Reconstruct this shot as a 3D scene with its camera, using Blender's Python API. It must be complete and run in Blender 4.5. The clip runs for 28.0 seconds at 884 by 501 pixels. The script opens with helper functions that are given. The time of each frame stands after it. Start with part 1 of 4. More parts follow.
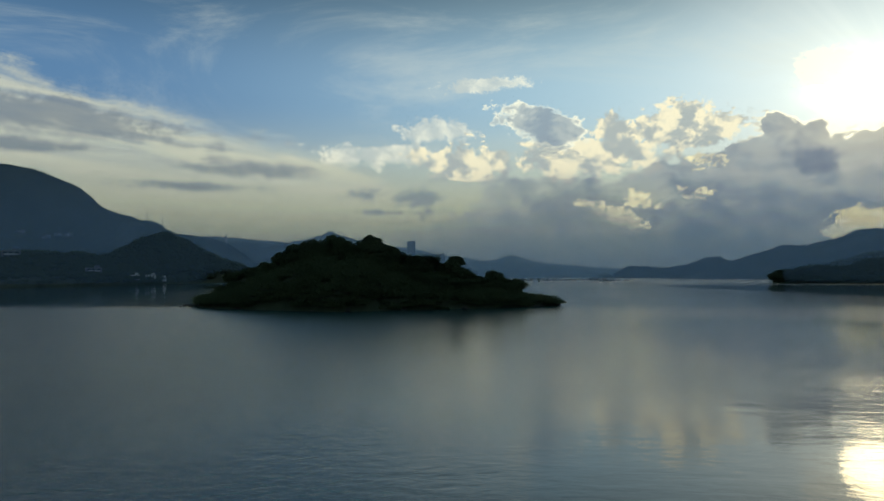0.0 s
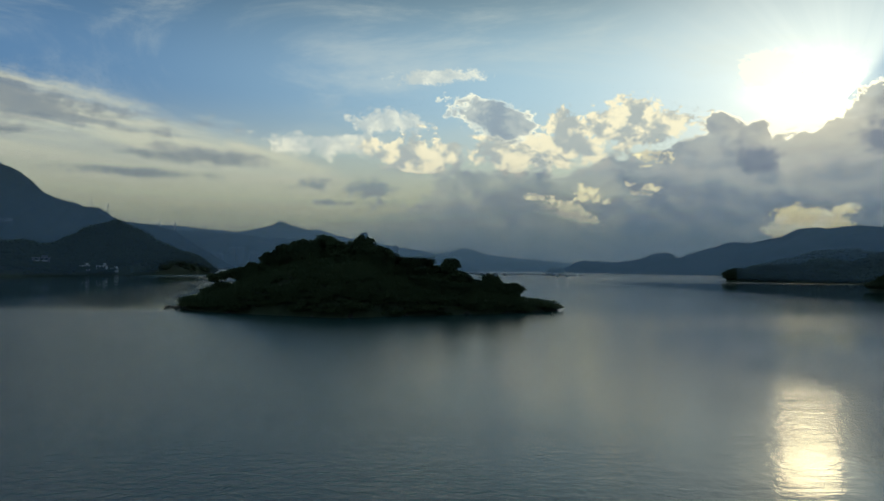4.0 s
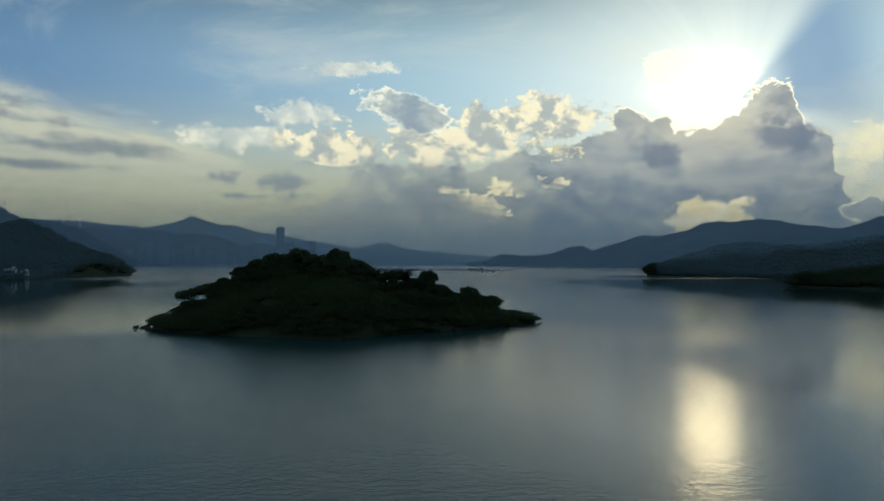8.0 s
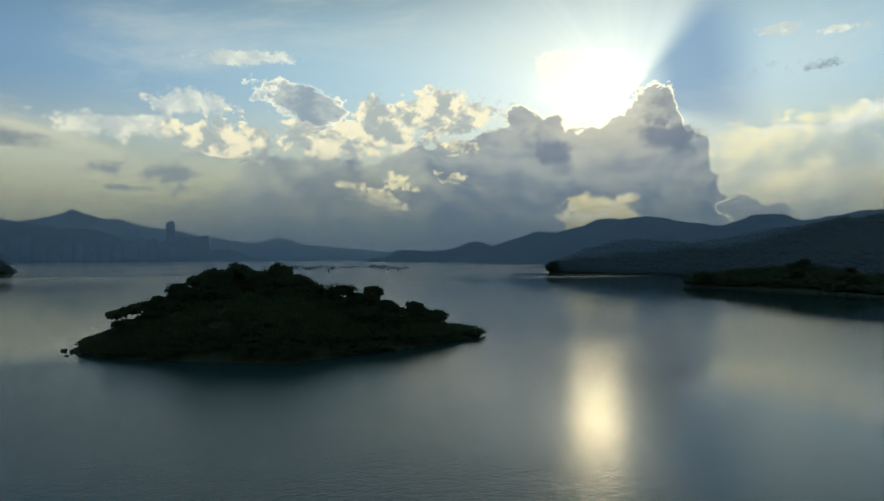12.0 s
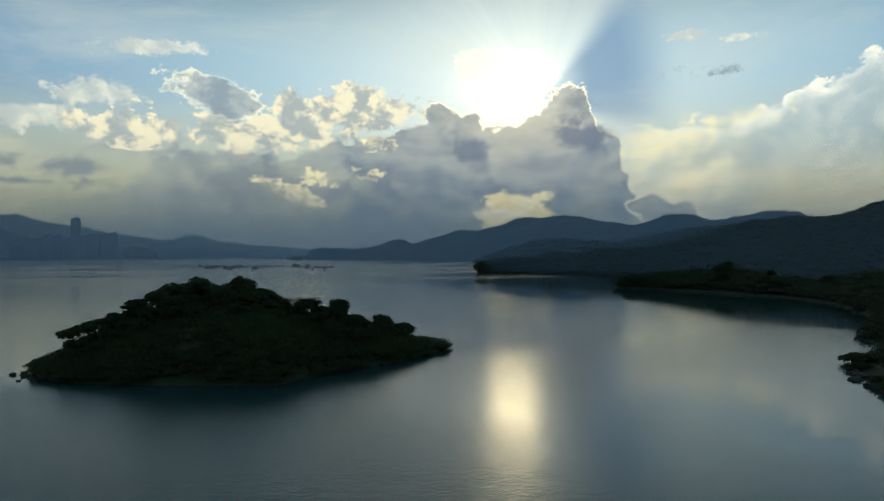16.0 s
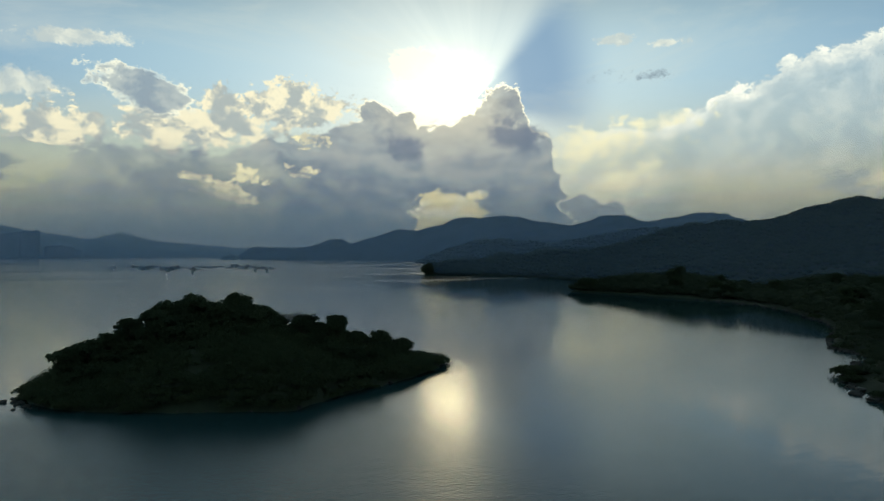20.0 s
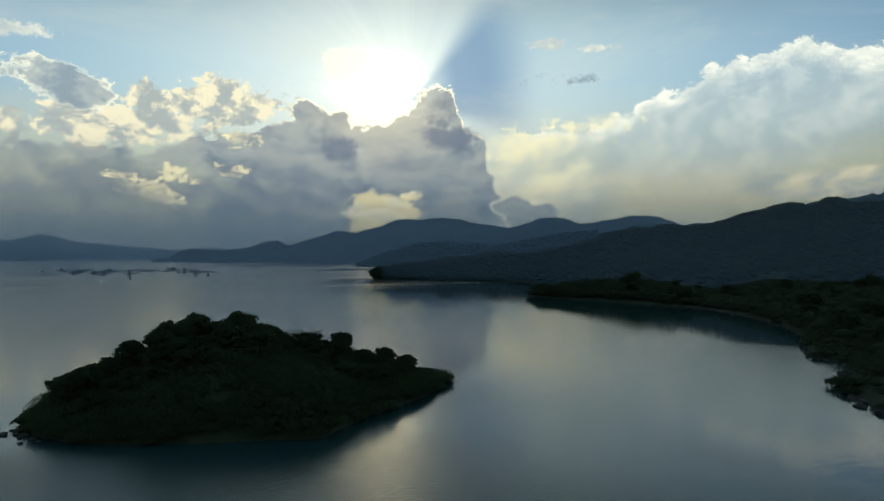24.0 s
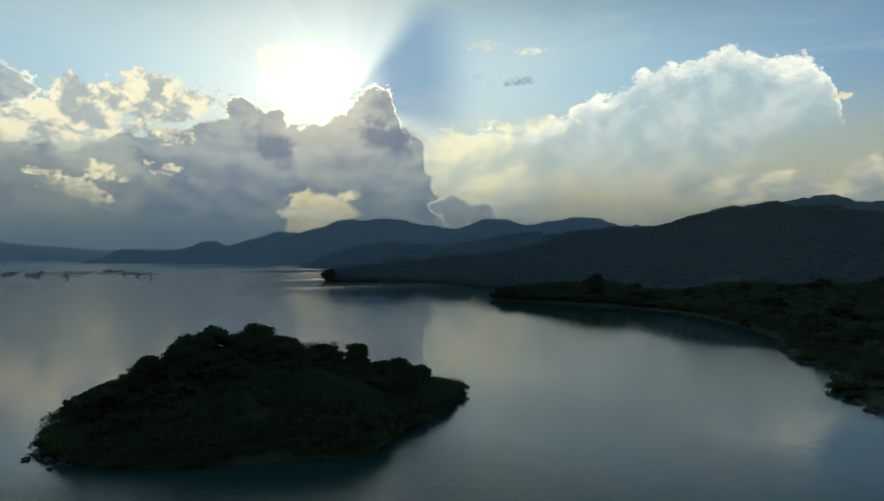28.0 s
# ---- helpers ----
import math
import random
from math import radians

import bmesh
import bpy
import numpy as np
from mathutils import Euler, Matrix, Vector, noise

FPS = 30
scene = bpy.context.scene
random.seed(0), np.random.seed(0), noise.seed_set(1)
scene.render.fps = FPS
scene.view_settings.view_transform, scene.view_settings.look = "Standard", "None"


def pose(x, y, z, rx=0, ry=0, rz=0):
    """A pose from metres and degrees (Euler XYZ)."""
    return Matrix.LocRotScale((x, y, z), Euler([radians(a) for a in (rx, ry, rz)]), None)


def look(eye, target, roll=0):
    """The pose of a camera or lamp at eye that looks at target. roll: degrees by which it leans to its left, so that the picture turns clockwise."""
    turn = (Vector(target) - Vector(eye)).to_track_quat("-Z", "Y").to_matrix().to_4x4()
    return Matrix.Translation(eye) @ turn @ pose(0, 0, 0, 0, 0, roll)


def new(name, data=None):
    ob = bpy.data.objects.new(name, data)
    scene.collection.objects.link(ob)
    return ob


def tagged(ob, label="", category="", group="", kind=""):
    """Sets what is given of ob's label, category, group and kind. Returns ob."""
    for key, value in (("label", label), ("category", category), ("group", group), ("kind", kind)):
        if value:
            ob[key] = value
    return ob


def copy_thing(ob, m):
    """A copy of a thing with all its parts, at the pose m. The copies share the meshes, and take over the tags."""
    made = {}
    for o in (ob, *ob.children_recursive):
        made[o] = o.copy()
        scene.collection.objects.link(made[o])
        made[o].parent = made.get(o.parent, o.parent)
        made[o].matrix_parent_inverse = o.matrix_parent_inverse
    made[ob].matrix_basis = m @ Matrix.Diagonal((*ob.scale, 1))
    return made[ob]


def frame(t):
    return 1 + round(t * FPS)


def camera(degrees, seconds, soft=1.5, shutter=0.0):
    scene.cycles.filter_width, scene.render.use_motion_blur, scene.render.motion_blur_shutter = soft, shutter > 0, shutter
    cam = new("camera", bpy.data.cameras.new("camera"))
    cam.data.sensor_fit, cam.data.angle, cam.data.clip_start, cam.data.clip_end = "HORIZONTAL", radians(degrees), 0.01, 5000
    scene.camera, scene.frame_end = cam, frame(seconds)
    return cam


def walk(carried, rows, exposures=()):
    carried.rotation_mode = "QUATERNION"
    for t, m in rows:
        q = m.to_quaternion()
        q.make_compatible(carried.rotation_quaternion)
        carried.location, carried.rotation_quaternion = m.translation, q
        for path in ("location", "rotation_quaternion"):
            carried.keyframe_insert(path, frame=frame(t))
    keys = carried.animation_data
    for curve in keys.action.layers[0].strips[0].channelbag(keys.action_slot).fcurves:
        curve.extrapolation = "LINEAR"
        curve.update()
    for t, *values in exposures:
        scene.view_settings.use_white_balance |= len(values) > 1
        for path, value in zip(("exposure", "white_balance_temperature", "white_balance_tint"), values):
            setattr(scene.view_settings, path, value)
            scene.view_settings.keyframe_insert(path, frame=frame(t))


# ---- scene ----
cam = camera(62.66, 28.0)
ROWS = [
    (0.0, -0.0, -0.0, 7.89, -0.002, 2.02, -0.01),
    (0.5, -0.65, 0.7, 8.28, -0.478, 1.933, 0.098),
    (1.0, -1.44, 1.43, 8.6, -0.924, 1.863, 0.225),
    (1.5, -2.55, 2.21, 8.88, -1.43, 1.776, 0.37),
    (2.0, -3.98, 3.02, 9.16, -1.879, 1.684, 0.55),
    (2.5, -5.75, 3.8, 9.45, -2.391, 1.606, 0.681),
    (3.0, -7.74, 4.53, 9.79, -2.865, 1.517, 0.723),
    (3.5, -9.87, 5.12, 10.27, -3.369, 1.455, 0.762),
    (5.5, -18.9, 7.13, 12.54, -5.781, 1.209, 0.438),
    (6.0, -20.98, 7.59, 13.17, -6.556, 1.165, 0.365),
    (6.5, -23.0, 8.0, 13.83, -7.499, 1.119, 0.273),
    (7.0, -24.94, 8.41, 14.51, -8.511, 1.055, 0.189),
    (7.5, -26.73, 8.83, 15.2, -9.515, 0.97, 0.121),
    (8.0, -28.49, 9.26, 15.92, -10.547, 0.921, 0.116),
    (8.5, -30.21, 9.7, 16.61, -11.578, 0.876, 0.104),
    (9.0, -31.83, 10.14, 17.27, -12.603, 0.82, 0.037),
    (9.5, -33.39, 10.6, 17.92, -13.603, 0.754, 0.023),
    (10.0, -34.93, 11.11, 18.61, -14.648, 0.674, 0.027),
    (10.5, -36.5, 11.7, 19.3, -15.647, 0.63, 0.006),
    (11.0, -37.99, 12.32, 19.97, -16.67, 0.569, -0.023),
    (11.5, -39.44, 13.0, 20.62, -17.691, 0.52, -0.024),
    (12.0, -40.87, 13.73, 21.25, -18.688, 0.476, -0.043),
    (12.5, -42.26, 14.52, 21.85, -19.691, 0.435, -0.035),
    (13.0, -43.63, 15.35, 22.42, -20.629, 0.415, 0.004),
    (13.5, -45.03, 16.18, 22.95, -21.532, 0.369, -0.036),
    (15.5, -50.73, 19.45, 24.86, -24.469, 0.242, -0.065),
    (16.0, -52.22, 20.35, 25.35, -25.109, 0.221, -0.05),
    (16.5, -53.78, 21.31, 25.86, -25.76, 0.196, -0.025),
    (17.0, -55.39, 22.36, 26.43, -26.386, 0.156, -0.03),
    (17.5, -57.07, 23.48, 27.07, -27.047, 0.137, -0.021),
    (18.0, -58.89, 24.67, 27.7, -27.69, -0.02, -0.016),
    (18.5, -60.8, 25.88, 28.18, -28.336, 0.127, -0.004),
    (19.0, -62.71, 27.1, 28.64, -29.007, 0.127, 0.013),
    (19.5, -64.57, 28.33, 29.08, -29.625, 0.115, 0.038),
    (20.0, -66.42, 29.61, 29.52, -30.273, 0.109, 0.028),
    (20.5, -68.26, 30.91, 29.99, -30.921, 0.139, 0.001),
    (21.0, -70.09, 32.26, 30.46, -31.564, 0.123, -0.0),
    (21.5, -71.87, 33.67, 30.94, -32.174, 0.117, 0.034),
    (23.5, -78.96, 39.63, 32.8, -34.806, 0.153, -0.007),
    (24.0, -80.73, 41.15, 33.28, -35.453, 0.173, -0.013),
    (24.5, -82.47, 42.69, 33.74, -36.092, 0.16, -0.009),
    (25.0, -84.2, 44.25, 34.11, -36.713, 0.169, -0.011),
    (25.5, -86.02, 45.87, 34.42, -37.343, 0.174, -0.004),
    (26.0, -87.86, 47.52, 34.73, -37.972, 0.164, 0.024),
    (26.5, -89.7, 49.18, 34.98, -38.567, 0.176, 0.044),
    (27.0, -91.53, 50.89, 35.21, -39.155, 0.169, 0.029),
    (27.5, -93.4, 52.64, 35.38, -39.75, 0.161, 0.012),
    (28.0, -95.3, 54.43, 35.5, -40.36, 0.185, -0.012),
]
walk(cam, [(t, pose(x, y, z, 90 + pitch, -roll, yaw)) for t, x, y, z, yaw, pitch, roll in ROWS], [(0.0, 0.14, 6700, 3.0), (28.0, 0.14, 6700, 3.0)])

# ---- light: evening sky with cloud, sun behind the cloud tower ----
SUN_AZ, SUN_EL = 30.7, 12.9      # degrees clockwise from +y, and above the horizon
sun_dir = Vector((math.sin(radians(SUN_AZ)) * math.cos(radians(SUN_EL)),
                  math.cos(radians(SUN_AZ)) * math.cos(radians(SUN_EL)), math.sin(radians(SUN_EL))))
sun_data = bpy.data.lights.new("sun", "SUN")
sun_data.energy, sun_data.angle, sun_data.color = 0.018, radians(4.0), (1.0, 0.78, 0.44)
sun = new("sun", sun_data)
sun.matrix_world = look(sun_dir * 900, (0, 0, 0))

world = bpy.data.worlds.new("evening_sky")
scene.world = world
world.use_nodes = True
WT = world.node_tree
WT.nodes.clear()


def lin(r, g, b):
    """Linear colour from 8-bit display values."""
    return tuple((c / 255 / 12.92) if c < 10 else ((c / 255 + 0.055) / 1.055) ** 2.4 for c in (r, g, b))


class Val:
    """A number in a node tree, with arithmetic."""

    def __init__(self, tree, socket):
        self.tree, self.s = tree, socket

    def op(self, kind, *others):
        n = self.tree.nodes.new("ShaderNodeMath")
        n.operation = kind
        for i, o in enumerate((self, *others)):
            if isinstance(o, Val):
                self.tree.links.new(o.s, n.inputs[i])
            else:
                n.inputs[i].default_value = o
        return Val(self.tree, n.outputs[0])

    def __add__(self, o): return self.op("ADD", o)
    def __radd__(self, o): return self.op("ADD", o)
    def __sub__(self, o): return self.op("SUBTRACT", o)
    def __rsub__(self, o): return self.op("MULTIPLY", -1.0).op("ADD", o)
    def __mul__(self, o): return self.op("MULTIPLY", o)
    def __rmul__(self, o): return self.op("MULTIPLY", o)
    def __truediv__(self, o): return self.op("DIVIDE", o)

    def step(self, a, b):
        """Smoothly 0 to 1 as the value goes from a to b."""
        n = self.tree.nodes.new("ShaderNodeMapRange")
        n.interpolation_type = "SMOOTHSTEP"
        flip = a > b
        self.tree.links.new(self.s, n.inputs["Value"])
        n.inputs["From Min"].default_value, n.inputs["From Max"].default_value = min(a, b), max(a, b)
        n.inputs["To Min"].default_value, n.inputs["To Max"].default_value = (1, 0) if flip else (0, 1)
        return Val(self.tree, n.outputs[0])


def vec(tree, x, y, z=0.0):
    n = tree.nodes.new("ShaderNodeCombineXYZ")
    for i, o in enumerate((x, y, z)):
        if isinstance(o, Val):
            tree.links.new(o.s, n.inputs[i])
        else:
            n.inputs[i].default_value = o
    return n.outputs[0]


def noise_at(tree, vector, scale, detail=4.0, rough=0.55, distortion=0.0):
    n = tree.nodes.new("ShaderNodeTexNoise")
    if vector is not None:
        tree.links.new(vector, n.inputs["Vector"])
    n.inputs["Scale"].default_value, n.inputs["Detail"].default_value = scale, detail
    n.inputs["Roughness"].default_value, n.inputs["Distortion"].default_value = rough, distortion
    return n


def blend(tree, factor, a, b, mode="MIX"):
    """Colours a and b (sockets or tuples) mixed by factor."""
    n = tree.nodes.new("ShaderNodeMix")
    n.data_type, n.blend_type, n.clamp_factor = "RGBA", mode, True
    for socket, o in ((n.inputs[0], factor), (n.inputs[6], a), (n.inputs[7], b)):
        if isinstance(o, Val):
            tree.links.new(o.s, socket)
        elif isinstance(o, (int, float)):
            socket.default_value = o
        elif isinstance(o, tuple):
            socket.default_value = (*o[:3], 1)
        else:
            tree.links.new(o, socket)
    return n.outputs[2]


def profile(tree, value, points, lo, hi, top):
    """A height that follows a drawn outline: points of (x, y), x from lo to hi, y up to top."""
    n = tree.nodes.new("ShaderNodeFloatCurve")
    curve = n.mapping.curves[0]
    for x, y in points[1:-1]:
        curve.points.new((x - lo) / (hi - lo), y / top)
    first = sorted(curve.points, key=lambda p: p.location[0])
    first[0].location = ((points[0][0] - lo) / (hi - lo), points[0][1] / top)
    first[-1].location = ((points[-1][0] - lo) / (hi - lo), points[-1][1] / top)
    for p in curve.points:
        p.handle_type = "VECTOR"
    n.mapping.update()
    tree.links.new(((value - lo) * (1 / (hi - lo))).s, n.inputs["Value"])
    return Val(tree, n.outputs[0]) * top


def build_sky():
    t = WT
    coord = t.nodes.new("ShaderNodeTexCoord")
    split = t.nodes.new("ShaderNodeSeparateXYZ")
    t.links.new(coord.outputs["Generated"], split.inputs[0])
    x, y, z = (Val(t, split.outputs[i]) for i in range(3))
    u = x.op("ARCTAN2", y) * 57.29578          # bearing
    v = z.op("ARCSINE") * 57.29578             # height above the horizon

    # distance and bearing from the sun, for glow, rays and lit edges
    gu, gv = u - SUN_AZ, v - SUN_EL
    r = (gu * gu * 0.95 + gv * gv).op("SQRT")
    theta = (v - 11.9).op("ARCTAN2", u - 33.0) * 57.29578

    # shared turbulence
    warp = noise_at(t, vec(t, u, v * 1.5), 0.22, 6, 0.6)
    wsplit = t.nodes.new("ShaderNodeSeparateColor")
    t.links.new(warp.outputs["Color"], wsplit.inputs[0])
    wa, wb, wc = (Val(t, wsplit.outputs[i]) - 0.5 for i in range(3))

    def thick(du, dv):
        """Cloud thickness noise, a little way off."""
        a = u + du + wa * 1.6
        b = (v + dv) * 1.55 + wb * 1.6
        return Val(t, noise_at(t, vec(t, a, b, 7.0), 0.36, 9, 0.62, 0.15).outputs["Fac"]) * 2.2 - 1.1

    def form(du, dv):
        """The large rounded forms that catch the light."""
        a = u + du + wa * 2.0
        b = (v + dv) * 1.4 + wb * 2.0
        return Val(t, noise_at(t, vec(t, a, b, 31.0), 0.30, 5, 0.52).outputs["Fac"])

    def billow(du, dv):
        """Cauliflower bumps, + at the middle of a puff."""
        cell = t.nodes.new("ShaderNodeTexVoronoi")
        cell.feature = "SMOOTH_F1"
        t.links.new(vec(t, u + du + wa * 2.4, (v + dv) * 1.2 + wb * 2.0), cell.inputs["Vector"])
        cell.inputs["Scale"].default_value, cell.inputs["Detail"].default_value = 0.62, 4.0
        cell.inputs["Roughness"].default_value, cell.inputs["Smoothness"].default_value = 0.58, 0.35
        return (1.0 - Val(t, cell.outputs["Distance"])) * 0.6

    ou, ov = gu / (r + 0.5) * -0.9, gv / (r + 0.5) * -0.7
    crisp = Val(t, noise_at(t, vec(t, u + wa, v * 1.3 + wb, 17.0), 2.2, 7, 0.68).outputs["Fac"]) - 0.5
    fine, puff = thick(0.0, 0.0) + crisp * 1.0, billow(0.0, 0.0)
    # relief: bright where the cloud thins towards the sun
    relief = (form(0.0, 0.0) - form(ou, ov)) * 2.6 + (puff - billow(ou * 0.5, ov * 0.5)) * 0.30 + crisp * 0.55
    lit = relief.step(-0.30, 0.42)
    streak = Val(t, noise_at(t, vec(t, u * 0.09 + wb * 0.25, v * 0.75 + u * 0.08 + wa * 0.6, 3.0), 1.0, 7, 0.6, 0.4).outputs["Fac"])
    soft = Val(t, noise_at(t, vec(t, u, v * 1.6, 11.0), 0.16, 4, 0.5).outputs["Fac"])

    def field(u0, v0, ru, rv, slope=0.0):
        """1 in the middle of a cloud, 0 at its rim, falling on outside."""
        du = (u - u0) * (1 / ru)
        dv = (v - v0 - (u - u0) * slope) * (1 / rv)
        return 1 - (du * du + dv * dv).op("SQRT")

    def most(masks):
        m = masks[0]
        for o in masks[1:]:
            m = m.op("MAXIMUM", o)
        return m

    def cloud(fields, wild=1.0, bumps=0.5, lo=0.0, hi=0.22):
        f = most([field(*q) for q in fields])
        return (f + fine * (1.7 * wild) + puff * bumps).step(lo, hi)

    # clear air: physical sky for the blue, whitened towards the horizon
    air = t.nodes.new("ShaderNodeTexSky")
    air.sky_type, air.sun_disc = "NISHITA", False
    air.sun_elevation, air.sun_rotation = radians(SUN_EL), radians(SUN_AZ)
    air.air_density, air.dust_density, air.ozone_density = 1.0, 0.6, 1.6
    scale = t.nodes.new("ShaderNodeVectorMath")
    scale.operation = "SCALE"
    t.links.new(air.outputs[0], scale.inputs[0])
    scale.inputs["Scale"].default_value = 0.075
    away = (u - 30.7).op("ABSOLUTE")
    blue = blend(t, away.step(8, 60), lin(166, 200, 220), lin(84, 124, 170))
    blue = blend(t, 0.2, blue, scale.outputs[0])
    west = away.step(75, 160)
    blue = blend(t, west, blue, lin(112, 138, 148))
    pale = blend(t, west, lin(198, 196, 162), lin(148, 152, 146))
    blue = blend(t, v.step(14, 27) * (1 - west * 0.6), blue, lin(32, 58, 72))
    sky = blend(t, v.step(13.5, 2.5), blue, pale)

    ray = Val(t, noise_at(t, vec(t, theta * 0.09, r * 0.02), 1.0, 3, 0.6).outputs["Fac"])
    lit_side = theta.step(40, 60).op("MAXIMUM", theta.step(-8, -30)).op("MAXIMUM", r.step(10, 17))
    near = r.step(19, 2)
    sky = blend(t, near * 0.36 * lit_side * (0.6 + ray * 0.8), sky, lin(226, 234, 236))
    sky = blend(t, (1 - lit_side) * r.step(13, 8) * r.step(3.0, 6) * 0.8, sky, lin(118, 150, 186))

    # high thin cloud
    veil = Val(t, noise_at(t, vec(t, u * 0.05 + v * 0.04, v * 0.16 - u * 0.02, 21.0), 1.0, 7, 0.62, 0.6).outputs["Fac"])
    sky = blend(t, veil.step(0.44, 0.72) * 0.38 * v.step(6, 11), sky, blend(t, west, lin(204, 210, 206), lin(130, 138, 140)))

    # long layered bank in the south-east
    top = profile(t, u, [(-60, 12), (-42, 15.5), (-31, 15.0), (-28, 13.6), (-24, 12.8), (-18.5, 11.5), (-13, 10.4), (-8, 9.4), (-4, 7.5), (0, 4)], -60, 0, 20)
    under = top + (streak - 0.5) * 2.6 + fine * 1.0 - v
    bank = under.step(-0.4, 1.6) * v.step(3.0, 9.0) * u.step(0, -7)
    sky = blend(t, bank * (0.3 + streak.step(0.3, 0.62) * 0.5), sky, lin(206, 205, 186))
    grey = most([field(-30, 11.3, 15, 1.7, -0.09), field(-14, 8.2, 7.5, 0.95, -0.03), field(-19.5, 6.7, 6, 0.5), field(-31, 9.0, 8, 0.6)])
    grey = (grey + fine * 0.9 + (0.5 - streak) * 1.2).step(0.0, 0.75)
    sky = blend(t, grey * 0.72, sky, lin(108, 121, 138))

    # glow of the hidden sun, behind the cumulus
    oval = (gu * gu * 0.50 + gv * gv * 1.7).op("SQRT")
    hot = (oval + fine * 1.6).op("MAXIMUM", 0.0).op("POWER", 2.0) * -0.30
    glow = hot.op("EXPONENT") * 1.3 + (r * -0.34).op("EXPONENT") * 0.32 * (0.5 + ray * 1.0) + (r * -0.09).op("EXPONENT") * 0.08
    glow = glow * (0.10 + lit_side * 0.90)
    add = t.nodes.new("ShaderNodeVectorMath")
    add.operation = "SCALE"
    add.inputs[0].default_value = (1.0, 0.90, 0.62)
    t.links.new(glow.s, add.inputs["Scale"])
    sky = blend(t, 1.0, sky, add.outputs[0], "ADD")

    # small wisps and puffs
    wisp = cloud([(3.2, 14.8, 3.8, 0.6, 0.03), (-1.0, 11.4, 3.6, 1.0), (43.5, 15.9, 2.2, 0.35), (47.7, 15.4, 1.7, 0.35), (-5.0, 9.4, 5.6, 1.1, 0.02)], 0.8, 0.3, -0.1, 0.5)
    sky = blend(t, wisp * 0.7, sky, blend(t, lit, lin(196, 202, 200), lin(244, 241, 224)))
    slate = cloud([(-1.7, 6.2, 2.6, 0.8), (0.8, 4.9, 3.2, 0.7), (-6.0, 6.3, 1.5, 0.5), (0.6, 8.5, 2.0, 1.1), (46, 13.0, 3.0, 0.6), (-4.5, 5.0, 2.2, 0.25)], 1.4, 0.4, -0.1, 1.0)
    sky = blend(t, slate * 0.7, sky, lin(120, 133, 150))

    # pale mass at the north-west with a drawn upper outline
    out = profile(t, u + wa * 1.6 + fine * 0.7, [(36, 6), (39, 9.2), (43, 10.1), (46.6, 9.5), (48.1, 10.3), (50.3, 11.1), (52, 12.4), (54.6, 12.9), (55.6, 14.0), (58.9, 14.1), (60.1, 14.9), (61.8, 15.2), (63.5, 14.4),
                         (65.6, 13.8), (67, 14.0), (68.4, 12.9), (69.5, 8.0), (72, 4.5), (90, 3)], 36, 90, 20)
    d = out - v + puff * 1.5 + fine * 1.0
    right = (u - 59.6 - (v - 4.6) * 1.5 + fine * 5.0).step(4.0, -3.0)
    mass = d.step(-0.05, 0.4) * right * u.step(36, 41)
    rim = d.step(-0.05, 0.35) * d.step(1.9, 0.3)
    inner = blend(t, (lit * 0.6 + soft * 0.8 - 0.2).step(0.0, 1.0), lin(168, 186, 196), lin(208, 217, 216))
    inner = blend(t, (v + fine * 1.5).step(8.0, 3.5) * u.step(45, 51) * 0.75, inner, lin(230, 218, 176))
    inner = blend(t, (u + fine * 6).step(51, 42) * (0.4 + lit * 0.5), inner, lin(246, 240, 208))
    sky = blend(t, mass * (0.45 + soft * 0.55), sky, inner)
    sky = blend(t, rim * mass * u.step(40, 46) * (0.35 + lit * 0.65), sky, lin(254, 253, 243))
    sky = blend(t, cloud([(63, 4.6, 5.0, 1.2), (71.5, 5.2, 3.4, 1.9), (69.5, 4.0, 3.6, 0.9), (68.9, 10.7, 1.3, 0.4)], 0.7, 0.6, -0.05, 0.3), sky, blend(t, lit, lin(176, 182, 178), lin(238, 229, 196)))

    glowing = cloud([(42.6, 8.4, 4.6, 1.5, 0.12), (44.5, 5.6, 4.2, 1.2), (46.5, 9.8, 3.5, 0.8, 0.1)], 1.3, 0.5, -0.1, 0.7)
    sky = blend(t, glowing * (0.35 + lit * 0.6), sky, lin(250, 243, 208))

    # sunlit cumulus in front of the blue
    heap = cloud([(17.5, 11.4, 5.0, 1.7), (12.6, 11.2, 1.6, 1.3), (10.5, 9.4, 7.0, 2.0), (20.5, 11.0, 3.2, 1.6), (1.5, 9.0, 4.5, 1.2)], 0.85, 0.6, -0.05, 0.22)
    sky = blend(t, heap, sky, blend(t, lit.step(0.05, 0.75), lin(172, 180, 182), (0.90, 0.83, 0.63)))
    crown = most([field(8.0, 11.7, 4.2, 1.7, -0.22)]) + puff * 0.6 + fine * 0.7
    sky = blend(t, crown.step(0.0, 0.12) * (0.25 + lit * 0.75), sky, lin(248, 246, 228))
    sky = blend(t, crown.step(0.08, 0.34) * 0.92, sky, blend(t, lit, lin(140, 156, 172), lin(176, 186, 190)))

    bright = field(28.2, 14.4, 2.3, 1.5) + puff * 0.7 + fine * 0.7
    sky = blend(t, bright.step(0.0, 0.3) * 0.8, sky, (0.98, 0.95, 0.82))

